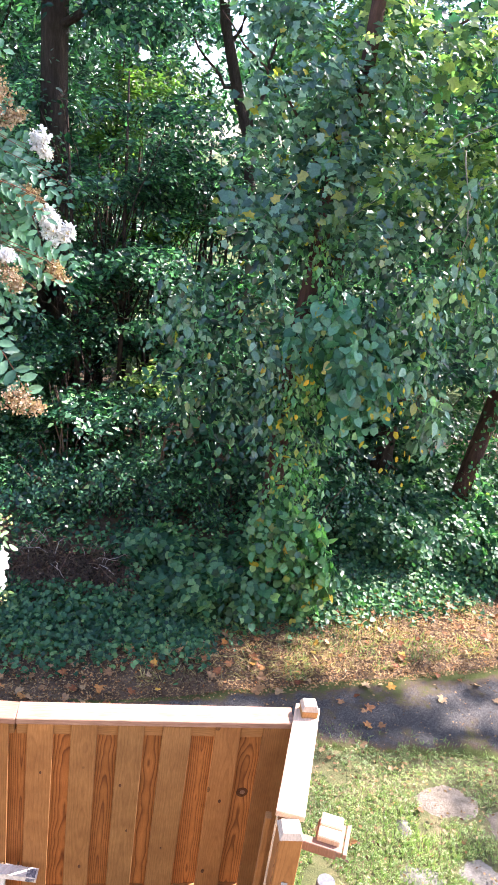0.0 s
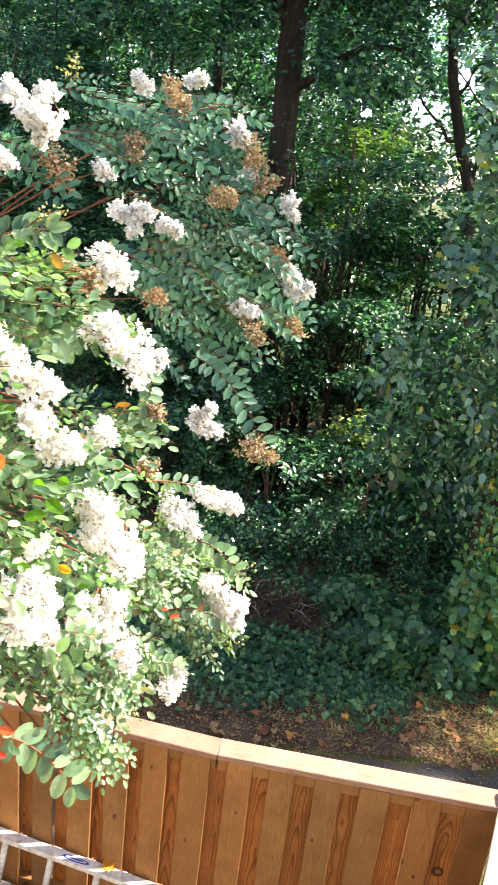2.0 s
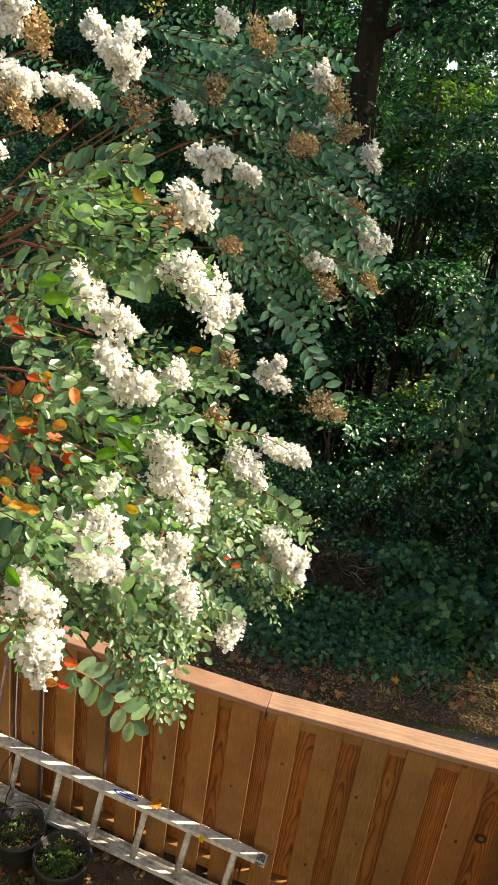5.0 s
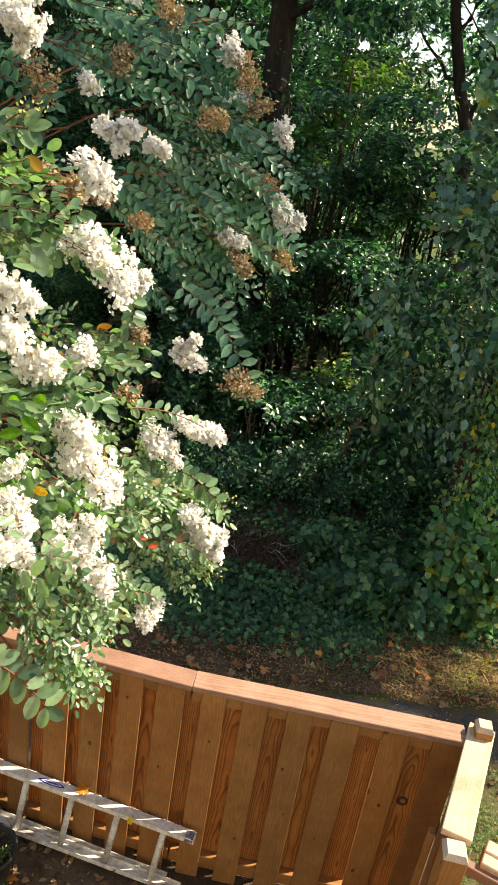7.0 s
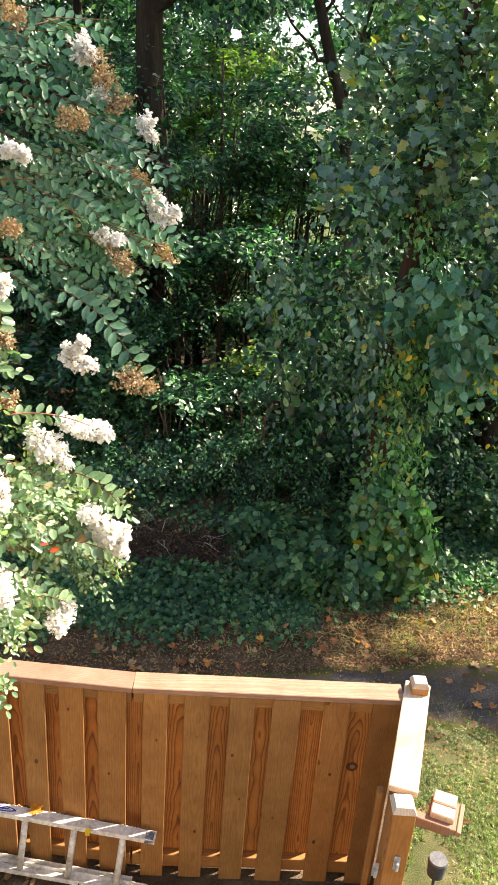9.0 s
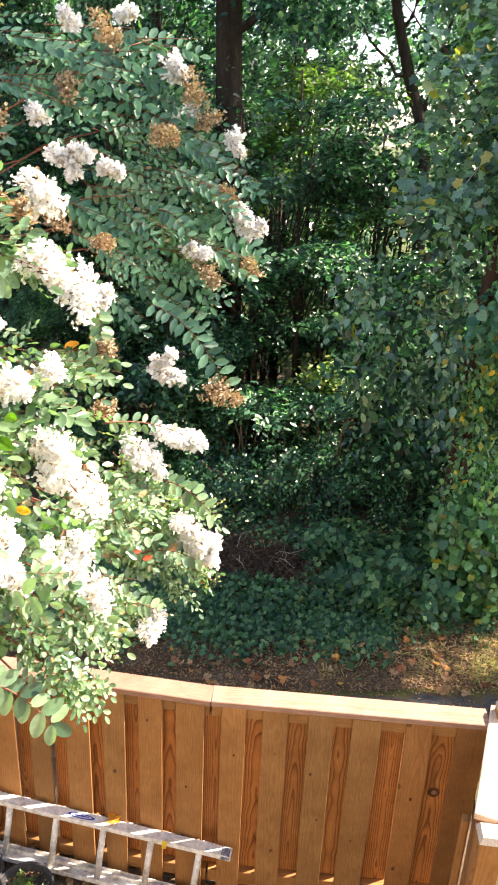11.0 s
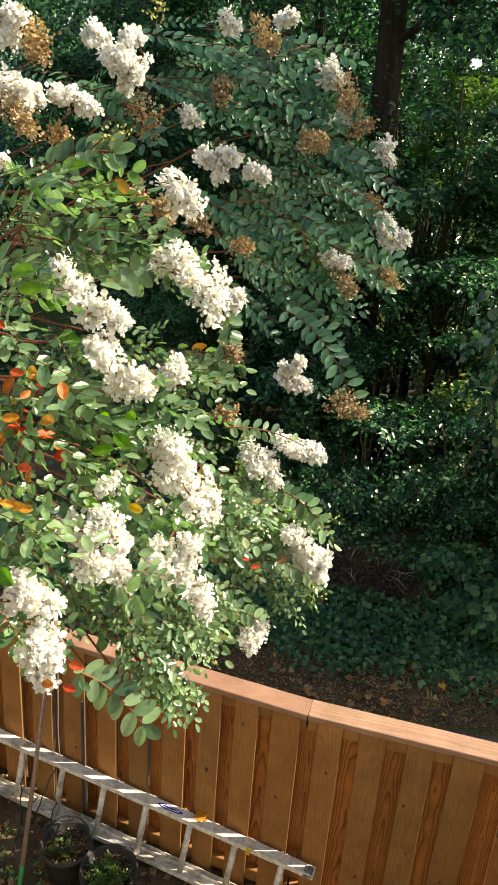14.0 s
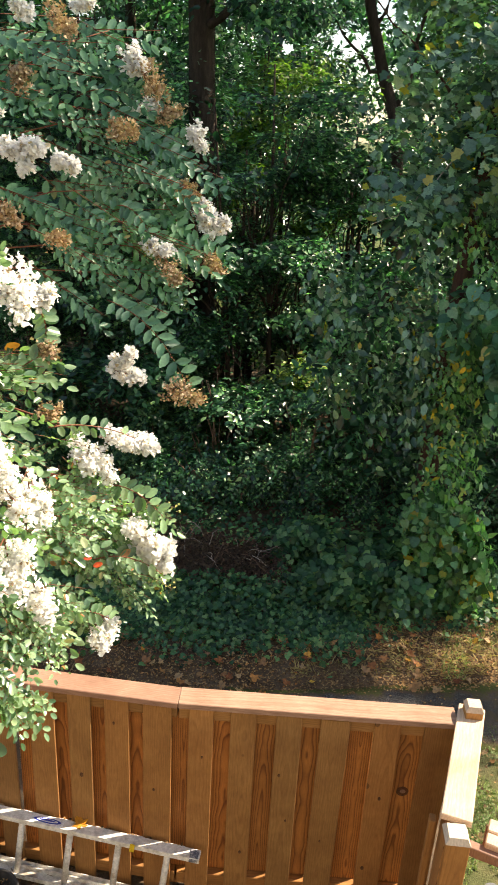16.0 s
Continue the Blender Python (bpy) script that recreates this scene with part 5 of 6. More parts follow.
straw = leaves("dry_grass", np.stack([x, y, height(x, y) + 0.02], 1), rng.normal(0, 1.0, (len(x), 3)) * (1, 1, 0.15) + (0, 0, 0.35), rng.normal(0, 1, (len(x), 3)), rng.uniform(0.03, 0.1, len(x)), BLADE, STRAW)
tagged(straw, "dry straw-coloured grass lying over the leaf litter", "grass", kind="stuff")


# ---- crape myrtle ----
rng = np.random.default_rng(24)
UPPER_RIGHT = [(-1.36, 2.8, 4.68, 0.122), (-1.47, 2.59, 4.63, 0.097), (-1.26, 2.93, 4.64, 0.104), (-1.44, 2.66, 4.5, 0.1), (-1.32, 2.84, 4.5, 0.125), (-1.19, 3.0, 4.54, 0.118), (-1.11, 3.07, 4.45, 0.11), (-1.03, 3.15, 4.33, 0.101), (-1.34, 2.8, 4.34, 0.127), (-1.2, 2.97, 4.32, 0.131), (-1.04, 3.11, 4.18, 0.125), (-0.93, 3.2, 4.03, 0.105), (-1.21, 2.93, 4.15, 0.122), (-1.33, 2.79, 4.06, 0.109), (-1.09, 3.04, 4.03, 0.126), (-1.22, 2.89, 3.93, 0.124), (-0.99, 3.13, 3.92, 0.094), (-1.28, 2.82, 3.8, 0.102), (-1.11, 3.0, 3.82, 0.116)]
UPPER_LEFT = [(-1.5, 2.52, 4.52, 0.087), (-1.57, 2.3, 4.47, 0.091), (-1.65, 2.14, 4.52, 0.087), (-1.68, 2.06, 4.54, 0.076), (-1.5, 2.52, 4.68, 0.076), (-1.18, 3.04, 4.71, 0.063), (-0.89, 3.2, 4.26, 0.057)]
LOWER_A = [(-0.79, 0.98, 4.28, 0.059), (-0.73, 1.02, 4.31, 0.05), (-0.71, 1.07, 4.26, 0.053), (-0.74, 1.0, 4.21, 0.064), (-0.7, 1.1, 4.21, 0.05), (-0.69, 1.21, 4.16, 0.049), (-0.82, 0.98, 4.14, 0.062), (-0.8, 0.98, 4.06, 0.063), (-0.73, 1.03, 4.07, 0.055), (-0.73, 1.02, 4.0, 0.065), (-0.69, 1.15, 4.0, 0.055), (-0.68, 1.27, 3.94, 0.049), (-0.7, 1.4, 3.93, 0.035), (-0.81, 0.98, 3.94, 0.075), (-0.72, 1.04, 3.91, 0.077), (-0.69, 1.18, 3.89, 0.063)]
LOWER_B = [(-0.81, 0.98, 3.81, 0.079), (-0.72, 1.04, 3.82, 0.069), (-0.68, 1.2, 3.79, 0.076), (-0.69, 1.43, 3.76, 0.062), (-0.7, 1.63, 3.71, 0.041), (-0.68, 1.67, 3.54, 0.087), (-0.68, 1.5, 3.54, 0.094), (-0.62, 1.72, 3.46, 0.067), (-0.56, 1.77, 3.45, 0.038), (-0.82, 0.98, 3.67, 0.082), (-0.7, 1.1, 3.71, 0.063), (-0.67, 1.27, 3.6, 0.083), (-0.67, 1.66, 3.37, 0.09), (-0.58, 1.74, 3.25, 0.07), (-0.73, 1.01, 3.57, 0.063), (-0.61, 1.01, 3.62, 0.07), (-0.66, 1.34, 3.38, 0.077), (-0.66, 1.59, 3.23, 0.06), (-0.83, 0.98, 3.48, 0.065), (-0.62, 1.01, 3.54, 0.051), (-0.66, 1.37, 3.29, 0.04)]
LOW_TUFTS = [(-0.59, 0.9, 3.523, 0.029), (-0.57, 0.94, 3.466, 0.035), (-0.582, 0.915, 3.448, 0.027), (-0.555, 0.97, 3.506, 0.03), (-0.54, 1.0, 3.541, 0.04), (-0.543, 0.99, 3.46, 0.035), (-0.523, 1.02, 3.408, 0.029), (-0.515, 1.035, 3.439, 0.023), (-0.567, 0.95, 3.551, 0.034)]
BLOOMS_MID = [(-0.65, 1.18, 4.154, 0.043), (-0.679, 1.342, 4.098, 0.057), (-0.693, 1.477, 4.059, 0.026), (-0.698, 0.934, 4.164, 0.023), (-0.682, 0.966, 4.133, 0.03), (-0.663, 1.008, 4.111, 0.021), (-0.672, 0.984, 4.062, 0.026), (-0.661, 1.038, 4.01, 0.035), (-0.657, 1.078, 3.978, 0.019), (-0.645, 1.165, 3.988, 0.022), (-0.656, 1.177, 4.281, 0.035), (-0.633, 1.18, 3.776, 0.064), (-0.653, 1.342, 3.672, 0.05), (-0.641, 1.154, 3.846, 0.028)]
BLOOMS_LOW = [(-0.695, 0.952, 3.753, 0.043), (-0.679, 0.976, 3.701, 0.053), (-0.668, 0.99, 3.776, 0.033), (-0.658, 1.022, 3.637, 0.028), (-0.773, 0.92, 3.598, 0.044), (-0.746, 0.92, 3.512, 0.044), (-0.753, 0.92, 3.469, 0.029), (-0.797, 0.92, 3.625, 0.024), (-0.625, 1.18, 3.606, 0.049), (-0.635, 1.283, 3.481, 0.055), (-0.639, 1.124, 3.607, 0.026), (-0.666, 1.6, 3.652, 0.037), (-0.63, 1.635, 3.615, 0.031), (-0.614, 1.66, 3.696, 0.018), (-0.584, 1.687, 3.663, 0.018), (-0.556, 1.716, 3.661, 0.024), (-0.561, 1.685, 3.424, 0.035), (-0.535, 1.704, 3.369, 0.041), (-0.51, 1.72, 3.329, 0.022), (-0.623, 1.602, 3.17, 0.042), (-0.626, 1.561, 3.156, 0.022)]
BLOOMS_UP = [(-1.471, 2.2, 4.575, 0.056), (-1.432, 2.25, 4.532, 0.059), (-1.471, 2.1, 4.619, 0.033), (-1.488, 2.3, 4.64, 0.025), (-1.574, 1.85, 4.45, 0.062), (-1.546, 1.9, 4.438, 0.032), (-1.469, 2.0, 4.43, 0.049), (-1.152, 2.3, 4.31, 0.047), (-1.162, 2.3, 4.271, 0.027), (-1.106, 2.5, 4.265, 0.03), (-1.114, 3.1, 4.619, 0.056), (-1.066, 3.15, 4.472, 0.038), (-0.851, 3.25, 4.042, 0.075), (-0.797, 3.25, 4.032, 0.037), (-0.978, 2.65, 3.592, 0.041), (-0.959, 2.65, 3.524, 0.043), (-0.898, 3.25, 4.351, 0.043), (-1.377, 2.5, 4.419, 0.029), (-1.217, 2.9, 4.781, 0.03), (-1.299, 2.6, 4.72, 0.026), (-0.97, 3.0, 3.937, 0.045), (-1.505, 1.7, 4.278, 0.03), (-1.497, 1.75, 4.589, 0.049)]
SPENT_HEADS = [(-1.45, 1.8, 4.564, 0.055), (-1.028, 3.1, 4.535, 0.069), (-1.07, 2.9, 4.373, 0.05), (-0.912, 3.2, 4.146, 0.051), (-0.819, 3.2, 3.857, 0.057), (-0.916, 3.0, 3.858, 0.043), (-0.75, 2.7, 3.457, 0.06), (-1.171, 2.2, 4.12, 0.035), (-1.111, 2.4, 4.04, 0.03), (-1.493, 2.4, 4.411, 0.064), (-1.317, 2.6, 4.519, 0.035), (-1.203, 2.7, 4.688, 0.042), (-0.694, 1.5, 3.798, 0.02), (-0.643, 1.4, 3.971, 0.014), (-1.505, 1.8, 4.381, 0.037), (-0.728, 1.22, 4.259, 0.024), (-0.986, 3.15, 4.446, 0.04), (-0.688, 1.2, 4.246, 0.013), (-1.541, 2.0, 4.35, 0.023)]
VIEW_GAPS = [(-0.59, -0.13, 0.07, 0.035), (-0.605, -0.39, 0.045, 0.045)]   # slopes as seen from the camera, and half sizes


def nearer(p, q=0.86):
    """Scales the leftmost low boughs towards the camera, out of their neighbours' shade."""
    return (p[0] * q, 0.04 + (p[1] - 0.04) * q, 4.38 + (p[2] - 4.38) * q) + tuple(v * q for v in p[3:]) if p[0] / p[1] < -0.76 and p[1] < 1.2 else tuple(p)


LOWER_A, LOWER_B, BLOOMS_MID, BLOOMS_LOW = ([nearer(p) for p in v] for v in (LOWER_A, LOWER_B, BLOOMS_MID, BLOOMS_LOW))


def myrtle():
    base = Vector((-3.2, 1.6, 0.1))
    root = empty("crape_myrtle", "white-flowering crape myrtle with green leaves and spent brown blooms", "flowering shrub", m=Matrix.Translation(base))
    b3 = np.array(base)
    sets, cool_sets, stems = [], [], []
    for a, b, s, r in (((0, 0, 0), (0.3, -0.3, 3.1), (-0.2, 0, 0), 0.05), ((0.1, 0.1, 0), (0.5, 0.5, 3.3), (-0.15, 0, 0), 0.045), ((-0.1, 0, 0), (-0.3, 0.2, 3.4), (-0.1, 0, 0), 0.045)):
        tube("stem", curve_points(a, b, s, 8, 0.015), list(np.linspace(r, r * 0.55, 9)), TWIG, root, 8)

    def bough(start, end, sag, r=0.009):
        tube("branch", curve_points(Vector(start) - base, Vector(end) - base, sag, 10, 0.01), list(np.linspace(r, 0.002, 11)), RED_TWIG, root, 6)

    def mass(clumps, n, k, gap, size, source, droop, spread=0.2, cool=False):
        """Sprigs of paired leaves that fan out from a source among the boughs and droop."""
        C, out = in_clumps([(x, y, z, r, r, r) for x, y, z, r in clumps], n, 0.1)
        D = unit((C - np.array(source)) * (1, 0.7, 0.7)) + out * 0.25 + rng.normal(0, spread, (n, 3)) - np.array((0, 0, droop))
        N = np.array((0.2, -0.75, 0.6) if cool else (0.45, -0.3, 0.75)) + rng.normal(0, 0.2 if cool else 0.55, (n, 3))
        C = C - unit(D) * (gap * k * 0.45)
        (cool_sets if cool else sets).append(sprays(C, D, N, k, gap, size, 0.95, 0.2, 0.15 if cool else 0.3))
        stems.append((C - unit(D) * gap * 2, D, N, np.full(n, gap * (k + 1))))

    high, mid = (-2.3, 2.3, 4.3), (-1.5, 1.0, 3.95)
    UPPER = UPPER_RIGHT + UPPER_LEFT
    for x, y, z, r in UPPER[::2]:
        bough((-2.5, 2.2, 3.4), (x, y, z), (0, 0, 0.2), 0.007)
    for x, y, z, r in LOWER_A[::2] + LOWER_B[::2] + LOW_TUFTS[1:4]:
        bough((-2.1, 1.35, 3.5), (x, y, z), (0, 0, 0.14), 0.006)
    mass(UPPER, 84, 17, 0.018, 0.056, high, 0.3, 0.13, True)
    mass(UPPER, 46, 11, 0.014, 0.036, high, 0.15, 0.3, True)
    mass(LOWER_A, 95, 9, 0.0145, 0.033, mid, 0.1)
    mass(LOWER_A, 80, 10, 0.009, 0.022, mid, 0.05, 0.4)
    mass(LOWER_B, 92, 9, 0.015, 0.036, mid, 0.15)
    mass(LOWER_B, 130, 10, 0.009, 0.021, mid, 0.1, 0.4)
    mass([p for p in LOWER_B if p[2] < 3.58], 170, 11, 0.0075, 0.0175, mid, 0.3, 0.35)
    mass(LOW_TUFTS[3:], 62, 7, 0.008, 0.019, (-0.7, 0.95, 3.7), 0.4, 0.4)
    rear = [(-2.0, 1.25, 3.75, 0.3), (-2.3, 1.55, 3.95, 0.36), (-2.75, 1.4, 3.8, 0.4), (-3.2, 1.6, 4.1, 0.42), (-3.6, 1.9, 3.8, 0.4), (-2.7, 2.0, 4.4, 0.4), (-3.2, 2.3, 4.3, 0.42), (-2.95, 1.0, 3.5, 0.34), (-2.35, 1.2, 3.45, 0.28)]
    mass(rear, 620, 11, 0.019, 0.045, (0.2, 0.0, 0.1), 0.6)
    for x, y, z, r in rear:
        bough((-3.1, 1.6, 2.9), (x, y, z), (0, 0, 0.1), 0.012)
    # single sprigs that reach out of the mass
    for a, b, sag, n, size in (
            ((-1.13, 2.85, 3.75), (-0.76, 2.72, 3.49), (0.02, 0, 0.05), 12, 0.07),
            ((-0.645, 0.87, 3.54), (-0.54, 0.92, 3.435), (0, 0, 0.02), 7, 0.043),
            ((-0.74, 1.32, 3.9), (-0.65, 1.4, 3.96), (0, 0, 0), 6, 0.032),
            ((-0.77, 0.98, 4.31), (-0.67, 1.02, 4.345), (0, 0, 0.01), 8, 0.034),
            ((-0.76, 0.95, 4.22), (-0.7, 1.12, 4.15), (0, 0, 0.015), 7, 0.048),
            ((-1.06, 3.2, 4.2), (-0.86, 3.23, 3.85), (0.05, 0, 0.05), 10, 0.06),
            ((-0.66, 1.62, 3.36), (-0.49, 1.68, 3.31), (0, 0, 0.03), 10, 0.038),
            ((-0.62, 1.66, 3.56), (-0.5, 1.7, 3.47), (0, 0, 0.02), 8, 0.036),
            ((-0.7, 1.5, 3.76), (-0.56, 1.7, 3.67), (0, 0, 0.02), 9, 0.028),
            ((-0.68, 1.45, 3.3), (-0.6, 1.58, 3.22), (0, 0, 0.02), 8, 0.032),
            ((-1.2, 3.1, 4.28), (-0.89, 3.25, 4.33), (0, 0, 0.05), 10, 0.055),
            ((-1.3, 3.0, 4.48), (-1.05, 3.1, 4.44), (0, 0, 0.05), 10, 0.055),
            ((-1.12, 2.95, 4.1), (-0.97, 3.0, 3.93), (0, 0, 0.05), 8, 0.06),
            ((-0.74, 1.55, 4.02), (-0.75, 1.6, 3.93), (0.01, 0, 0), 6, 0.036),
    ):
        pts = curve_points(a, b, sag, n)
        tube("sprig_stem", [p - base for p in pts], list(np.linspace(0.0022, 0.001, n + 1)), RED_TWIG, root, 5)
        P = np.array([tuple(p) for p in pts[1:]])
        d = unit(np.array(b) - np.array(a))
        nrm = unit(np.array((0.35, -0.75, 0.55)))
        across = unit(np.cross(nrm, d))
        own = cool_sets if a[1] > 2 else sets
        for side in (1, -1):
            own.append((P + rng.normal(0, 0.002, P.shape), d * 0.55 + side * across + rng.normal(0, 0.12, P.shape), nrm + rng.normal(0, 0.22, P.shape), np.full(len(P), size) * rng.uniform(0.85, 1.1, len(P))))
        own.append((P[-1:], d[None] + 0.0, nrm[None] + 0.0, np.array([size])))
    P, A, N, L = [np.concatenate(x) for x in zip(*sets)]
    keep = np.ones(len(P), bool)
    for x, y, z, r in BLOOMS_MID + BLOOMS_LOW + BLOOMS_UP + SPENT_HEADS:
        c = np.array((x, y, z)) + np.array((0.2, -0.6, 0.25)) * r
        keep &= np.linalg.norm(P + unit(A) * L[:, None] * 0.5 - c, axis=1) > r * 1.15
    # leaves between the flower heads and the sun are dropped to light the heads
    for x, y, z, r in BLOOMS_MID + BLOOMS_LOW:
        v = P - np.array((x, y, z))
        ahead = v @ np.array(SUN_DIR)
        keep &= (ahead < 0) | (np.linalg.norm(v - ahead[:, None] * np.array(SUN_DIR), axis=1) > r * 0.75)
    P, A, N, L = P[keep], A[keep], N[keep], L[keep]
    old = np.where((P[:, 0] / P[:, 1] < -0.75) & (P[:, 1] < 1.3) & (P[:, 2] > 3.5) & (P[:, 2] < 4.06))[0]
    turned = old[np.argsort(np.linalg.norm(P[old] - np.array((0, 0, 4.4)), axis=1))][:120:5]
    near = np.setdiff1d(np.argsort(P[:, 1] - 0.6 * P[:, 0] - 0.1 * P[:, 2])[:300], turned)
    rest = np.setdiff1d(np.arange(len(P)), np.concatenate([near, turned]))
    leaves("foliage", P[rest] - b3, A[rest], N[rest], L[rest], MYRT, MYRTLE, root, kind="stuff")
    Q = [np.concatenate(v) for v in zip(*cool_sets)]
    far = np.ones(len(Q[0]), bool)
    for x, y, z, r in BLOOMS_UP + SPENT_HEADS:
        c = np.array((x, y, z)) + np.array((0.2, -0.6, 0.25)) * r
        far &= np.linalg.norm(Q[0] + unit(Q[1]) * Q[3][:, None] * 0.5 - c, axis=1) > r * 1.1
    # dark openings cut in the camera's view between the upper and the lower boughs
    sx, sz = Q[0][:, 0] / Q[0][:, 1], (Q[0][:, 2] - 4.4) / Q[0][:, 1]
    for hx, hz, rx, rz in VIEW_GAPS:
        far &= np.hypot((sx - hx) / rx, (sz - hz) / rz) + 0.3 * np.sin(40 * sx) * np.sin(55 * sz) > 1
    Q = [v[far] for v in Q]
    leaves("upper_foliage", Q[0] - b3, *Q[1:], FROND, MYRTLE_SHADED, root, "cool green leaf fronds of the upper boughs", kind="stuff")
    S = [np.concatenate(x) for x in zip(*stems)]
    free = np.ones(len(S[0]), bool)
    for x, y, z, r in BLOOMS_MID + BLOOMS_LOW + BLOOMS_UP + SPENT_HEADS:
        free &= np.linalg.norm(S[0] + unit(S[1]) * S[3][:, None] * 0.5 - np.array((x, y, z)), axis=1) > r * 1.7
    S = [x[free] for x in S]
    leaves("twig_mass", S[0] - b3, *S[1:], STEM, RED_TWIG, root, kind="stuff")
    tv, tf = MYRT
    me = bpy.data.meshes.new("leaf")
    me.from_pydata([tuple(v) for v in tv], [], tf)
    me.materials.append(MYRTLE_ONE)
    red = me.copy()
    red.materials[0] = AUTUMN_ONE
    for i in np.concatenate([near, turned]):
        a = Vector(A[i]).normalized()
        b = Vector(N[i]).cross(a).normalized()
        m = Matrix((a, b, a.cross(b))).transposed().to_4x4()
        lf = new("leaf", red if i in turned else me)
        lf.parent = root
        lf.matrix_local = Matrix.Translation(Vector(P[i]) - base) @ m @ Matrix.Scale(float(L[i]), 4)
    return root, base


def panicle(root, base, p, d, r, white):
    """A flower head: side clusters of crinkled florets on a tapering stalk, or seed capsules once spent."""
    d = unit(np.array(d, float) + rng.normal(0, 0.25, 3))
    r = r * (0.9 if white else 0.85)
    m = 9 if r > 0.05 else 5
    along = np.linspace(-0.85, 1.0, m)
    side = unit(rng.normal(0, 1, (m, 3)))
    hubs = np.array(p) + d * (along * r)[:, None] + side * (r * (0.6 - 0.35 * along) * rng.uniform(0.5, 1.1, m))[:, None] - np.array(base)
    n = int(np.clip(16 + 900 * r, 22, 95))
    own = rng.integers(0, m, n)
    out = unit(rng.normal(0, 1, (n, 3)))
    C = hubs[own] + out * (r * (0.5 - 0.17 * along[own]) * rng.uniform(0.6, 1.05, n))[:, None]
    far_off = 1.5 if p[1] > 1.7 else 1.0
    if white:
        q, ps, jit = 12, 0.0115 * far_off, 0.006
        C2 = np.repeat(C, q, 0) + rng.normal(0, jit, (n * q, 3))
        o2 = np.repeat(out, q, 0)
        leaves("bloom", C2, o2 * 0.4 + rng.normal(0, 0.9, C2.shape), o2 * 0.7 + np.array((0.8, 0.0, 0.8)) + rng.normal(0, 0.3, C2.shape), rng.uniform(0.6, 1.15, n * q) * ps, RUFFLE, PETAL, root, "cluster of crinkled white flowers", "stuff")
        k = n // 4
        leaves("seed_head", np.repeat(C[:k], 3, 0) * 1.0 + rng.normal(0, 0.006, (3 * k, 3)), np.repeat(out[:k], 3, 0) + rng.normal(0, 0.5, (3 * k, 3)), rng.normal(0, 1, (3 * k, 3)), np.full(3 * k, 0.0085), PETALS, SPENT, root, "tan seed capsules among the petals", "stuff")
    else:
        q = 9
        C2 = np.repeat(C, q, 0) + rng.normal(0, 0.007 * far_off, (n * q, 3))
        o2 = np.repeat(out, q, 0)
        leaves("spent_bloom", C2, o2 + rng.normal(0, 0.9, C2.shape), o2 + rng.normal(0, 0.6, C2.shape), rng.uniform(0.6, 1.2, n * q) * 0.0085 * far_off, PETALS, SPENT, root, "dry brown spent flower head", "stuff")
    for h in hubs[::2]:
        tube("flower_stalk", [Vector(p) - base - Vector(d) * r * 1.3, Vector(h)], [0.0018, 0.0009], RED_TWIG, root, 5)


bush, b0 = myrtle()
rng = np.random.default_rng(30)
for a, b in (((-0.6, 1.7, 3.47), (-0.485, 1.75, 3.475)), ((-0.58, 1.68, 3.3), (-0.48, 1.72, 3.245)), ((-0.72, 1.0, 4.32), (-0.655, 1.03, 4.375)), ((-1.46, 2.4, 4.65), (-1.45, 2.4, 4.76)), ((-1.06, 2.95, 3.96), (-0.95, 3.0, 3.91))):
    pts = curve_points(a, b, (0, 0, 0.012), 8)
    tube("bud_stem", [p - b0 for p in pts], list(np.linspace(0.0016, 0.0007, 9)), TWIG, bush, 5)
    P = np.repeat(np.array([tuple(p - b0) for p in pts[3:]]), 7, 0)
    leaves("flower_bud", P + rng.normal(0, 0.007 if a[1] < 2 else 0.014, P.shape), rng.normal(0, 1, P.shape), rng.normal(0, 1, P.shape), np.full(len(P), 0.006 if a[1] < 2 else 0.011), RUFFLE, BUD, bush, "yellow-green unopened flower buds", "stuff")
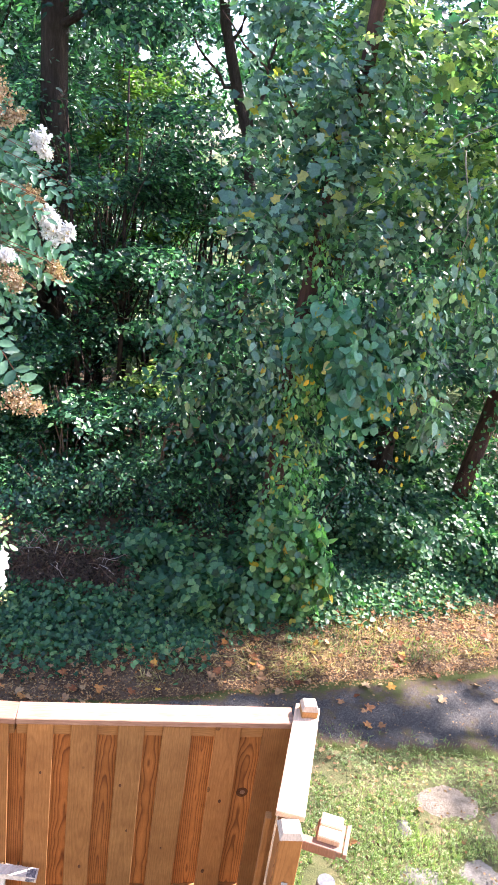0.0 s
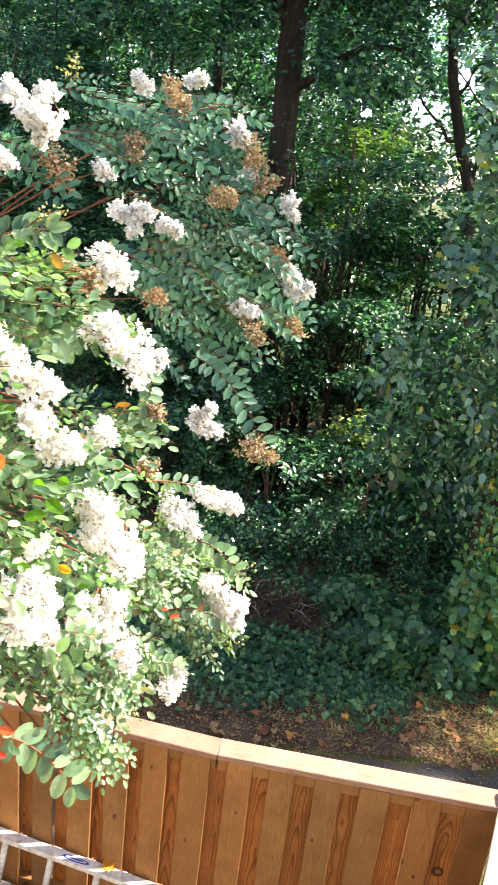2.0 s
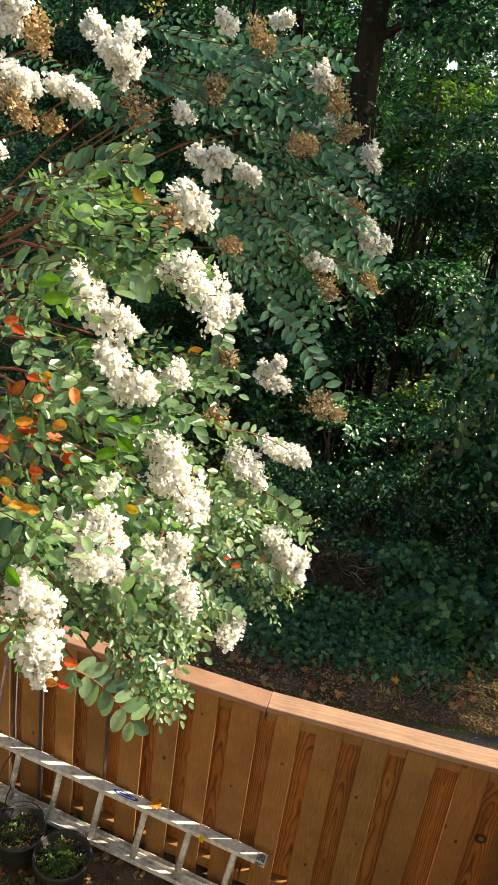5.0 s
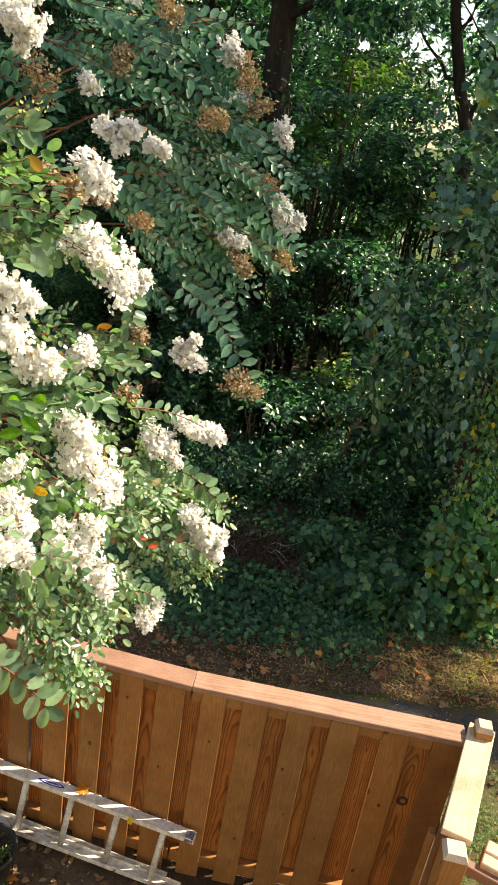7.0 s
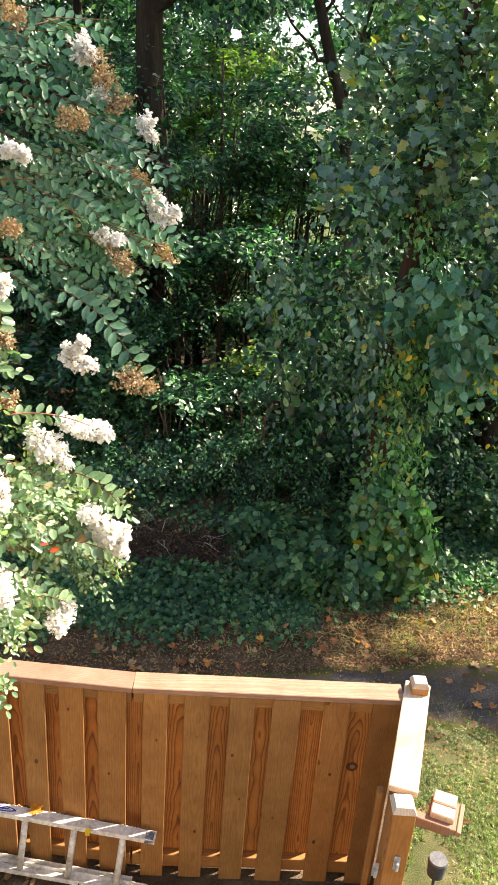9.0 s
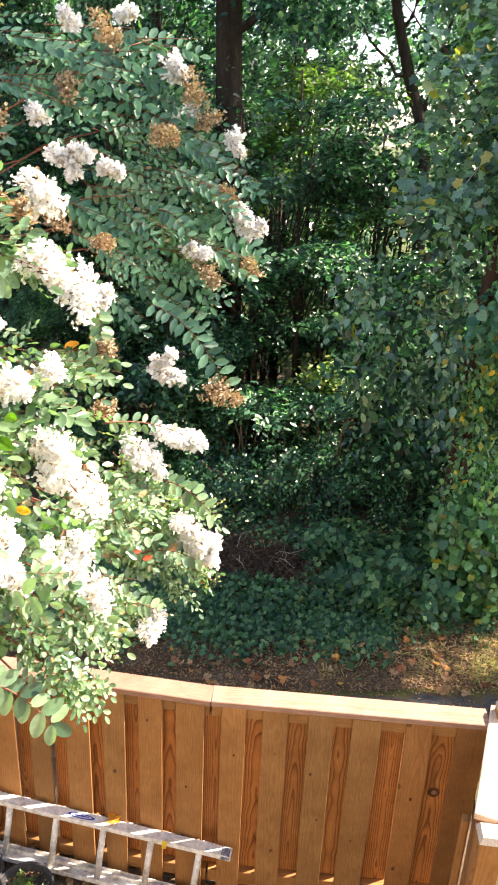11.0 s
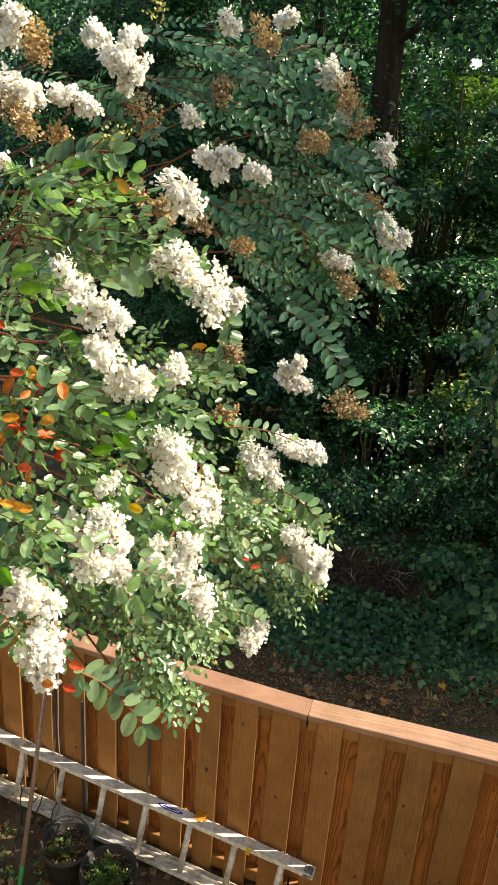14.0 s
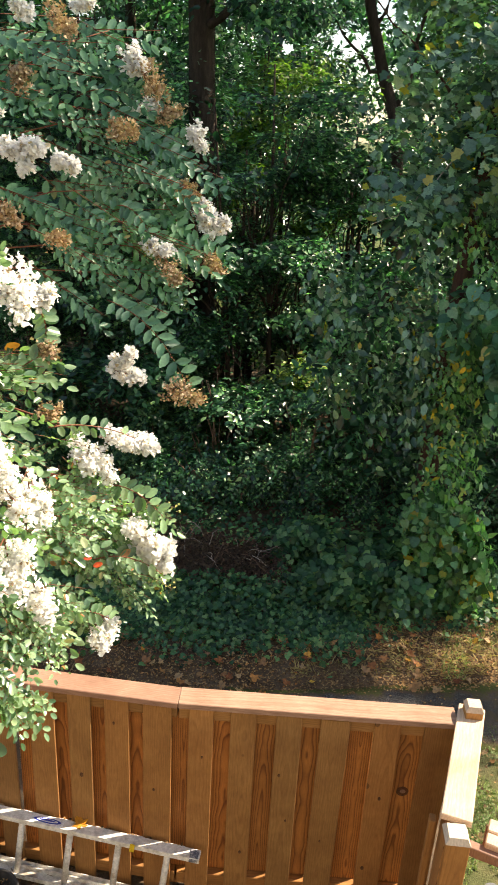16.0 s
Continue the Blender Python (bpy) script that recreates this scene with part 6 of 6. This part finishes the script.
for mat, size, label, spots in (
        (GOLD_LEAF, 0.028, "golden yellow leaf", ((-0.668, 1.1, 3.736),)),
        (AUTUMN_ONE, 0.024, "red autumn leaf", ((-0.662, 1.6, 3.375), (-0.638, 1.6, 3.358), (-0.656, 0.85, 3.536), (-0.637, 0.87, 3.522), (-0.648, 0.9, 3.54), (-0.808, 0.93, 4.077), (-0.818, 0.92, 3.893), (-0.814, 0.92, 3.873), (-0.773, 0.95, 3.837), (-0.809, 0.95, 4.067), (-0.787, 0.96, 3.99))),
        (ORANGE_LEAF, 0.025, "orange autumn leaf", ((-0.8, 0.95, 3.912), (-0.804, 0.94, 3.769), (-0.789, 0.95, 3.761), (-0.816, 0.94, 3.775), (-0.787, 0.96, 3.757), (-0.786, 1.0, 3.985), (-0.83, 0.95, 3.801))),
        (FRESH_LEAF, 0.036, "fresh bright green leaf", ((-0.75, 0.93, 4.145), (-0.747, 0.94, 4.121), (-0.718, 0.95, 4.102), (-0.707, 0.97, 4.059), (-0.642, 1.05, 3.927), (-0.651, 1.03, 3.896), (-0.656, 1.0, 3.935), (-0.774, 0.9, 3.677), (-0.659, 0.98, 3.881), (-0.714, 1.0, 4.29), (-0.681, 0.98, 3.787), (-0.648, 1.15, 3.682)))):
    tv, tf = MYRT
    me = bpy.data.meshes.new("leaf")
    me.from_pydata([tuple(v) for v in tv], [], tf)
    me.materials.append(mat)
    for spot in spots:
        lf = new("leaf", me)
        lf.parent = bush
        p = Vector(nearer(spot)) + Vector((0.01, -0.05, 0.03))
        lf.matrix_local = Matrix.Translation(p - b0) @ pose(0, 0, 0, rng.uniform(40, 65), rng.uniform(-20, 20), rng.uniform(-30, 40)) @ Matrix.Scale(size * rng.uniform(0.85, 1.1), 4)
        tagged(lf, label)
rng = np.random.default_rng(31)
for x, y, z, r in BLOOMS_MID + BLOOMS_LOW:
    panicle(bush, b0, (x, y, z), (0.6, -0.1, -0.3), r, True)
for x, y, z, r in BLOOMS_UP:
    panicle(bush, b0, (x, y, z), (0.6, 0.1, -0.2), r, True)
for x, y, z, r in SPENT_HEADS:
    panicle(bush, b0, (x, y, z), (0.5, 0.1, -0.4), r, False)


# ---- fallen leaves, each of its own ----
rng = np.random.default_rng(25)
def star_leaf():
    """A five-lobed leaf, curled at its tips."""
    curl, pts = rng.uniform(0.0, 0.25), []
    for a, r in ((-62, 0.3), (-38, 0.42), (-20, 0.27), (12, 0.5), (38, 0.28), (66, 0.46), (90, 0.58), (114, 0.46), (142, 0.28), (168, 0.5), (200, 0.27), (218, 0.42), (242, 0.3), (270, 0.12)):
        r *= rng.uniform(0.9, 1.1)
        pts.append((r * math.cos(radians(a)), r * math.sin(radians(a)) - 0.1, curl * r + rng.uniform(-0.03, 0.05)))
    pts.append((0, -0.1, 0.0))
    n = len(pts)
    return pts, [(n - 1, i, (i + 1) % (n - 1)) for i in range(n - 1)]


maples = []
for _ in range(9):
    v, fc = star_leaf()
    me = bpy.data.meshes.new("fallen_leaf")
    me.from_pydata(v, [], fc)
    me.materials.append(FALLEN)
    maples.append(me)
orange = maples[0].copy()
orange.materials[0] = ORANGE_LEAF
stuck = new("fallen_leaf", orange)
stuck.matrix_world = Matrix.Translation((-0.80, 3.16, 0.012)) @ Matrix.Rotation(radians(5.5), 4, "Z") @ Matrix.Rotation(radians(5.8), 4, "Y") @ Matrix.Rotation(radians(-8), 4, "X") @ pose(-0.74, -0.012, 0.447, 14, -10, 40) @ Matrix.Scale(0.105, 4)
tagged(stuck, "orange fallen leaf resting on the ladder rail", "leaf", "fallen leaves")
count = 0
while count < 270:
    x, y = rng.uniform(-2.6, 4.2), rng.uniform(3.8, 7.6)
    if count < 25:
        x, y = rng.uniform(-3.2, -0.6), rng.uniform(2.1, 2.8)
    elif y > (6.1 + 0.25 * x if x < 0 else 6.4 + 0.75 * x) or (y < road_far(x) - 0.15 and rng.random() < 0.68) or (x < 0.8 and y < 4.4):
        continue
    lf = new("fallen_leaf", maples[count % 9])
    lf.matrix_world = Matrix.Translation((x, y, float(height(x, y)) + 0.045)) @ Euler((rng.normal(0, 0.3), rng.normal(0, 0.3), rng.uniform(0, 6.28))).to_matrix().to_4x4() @ Matrix.Scale(rng.uniform(0.055, 0.12), 4)
    tagged(lf, "dry fallen maple leaf in orange to tan on the ground", "fallen leaf", "fallen leaves")
    count += 1
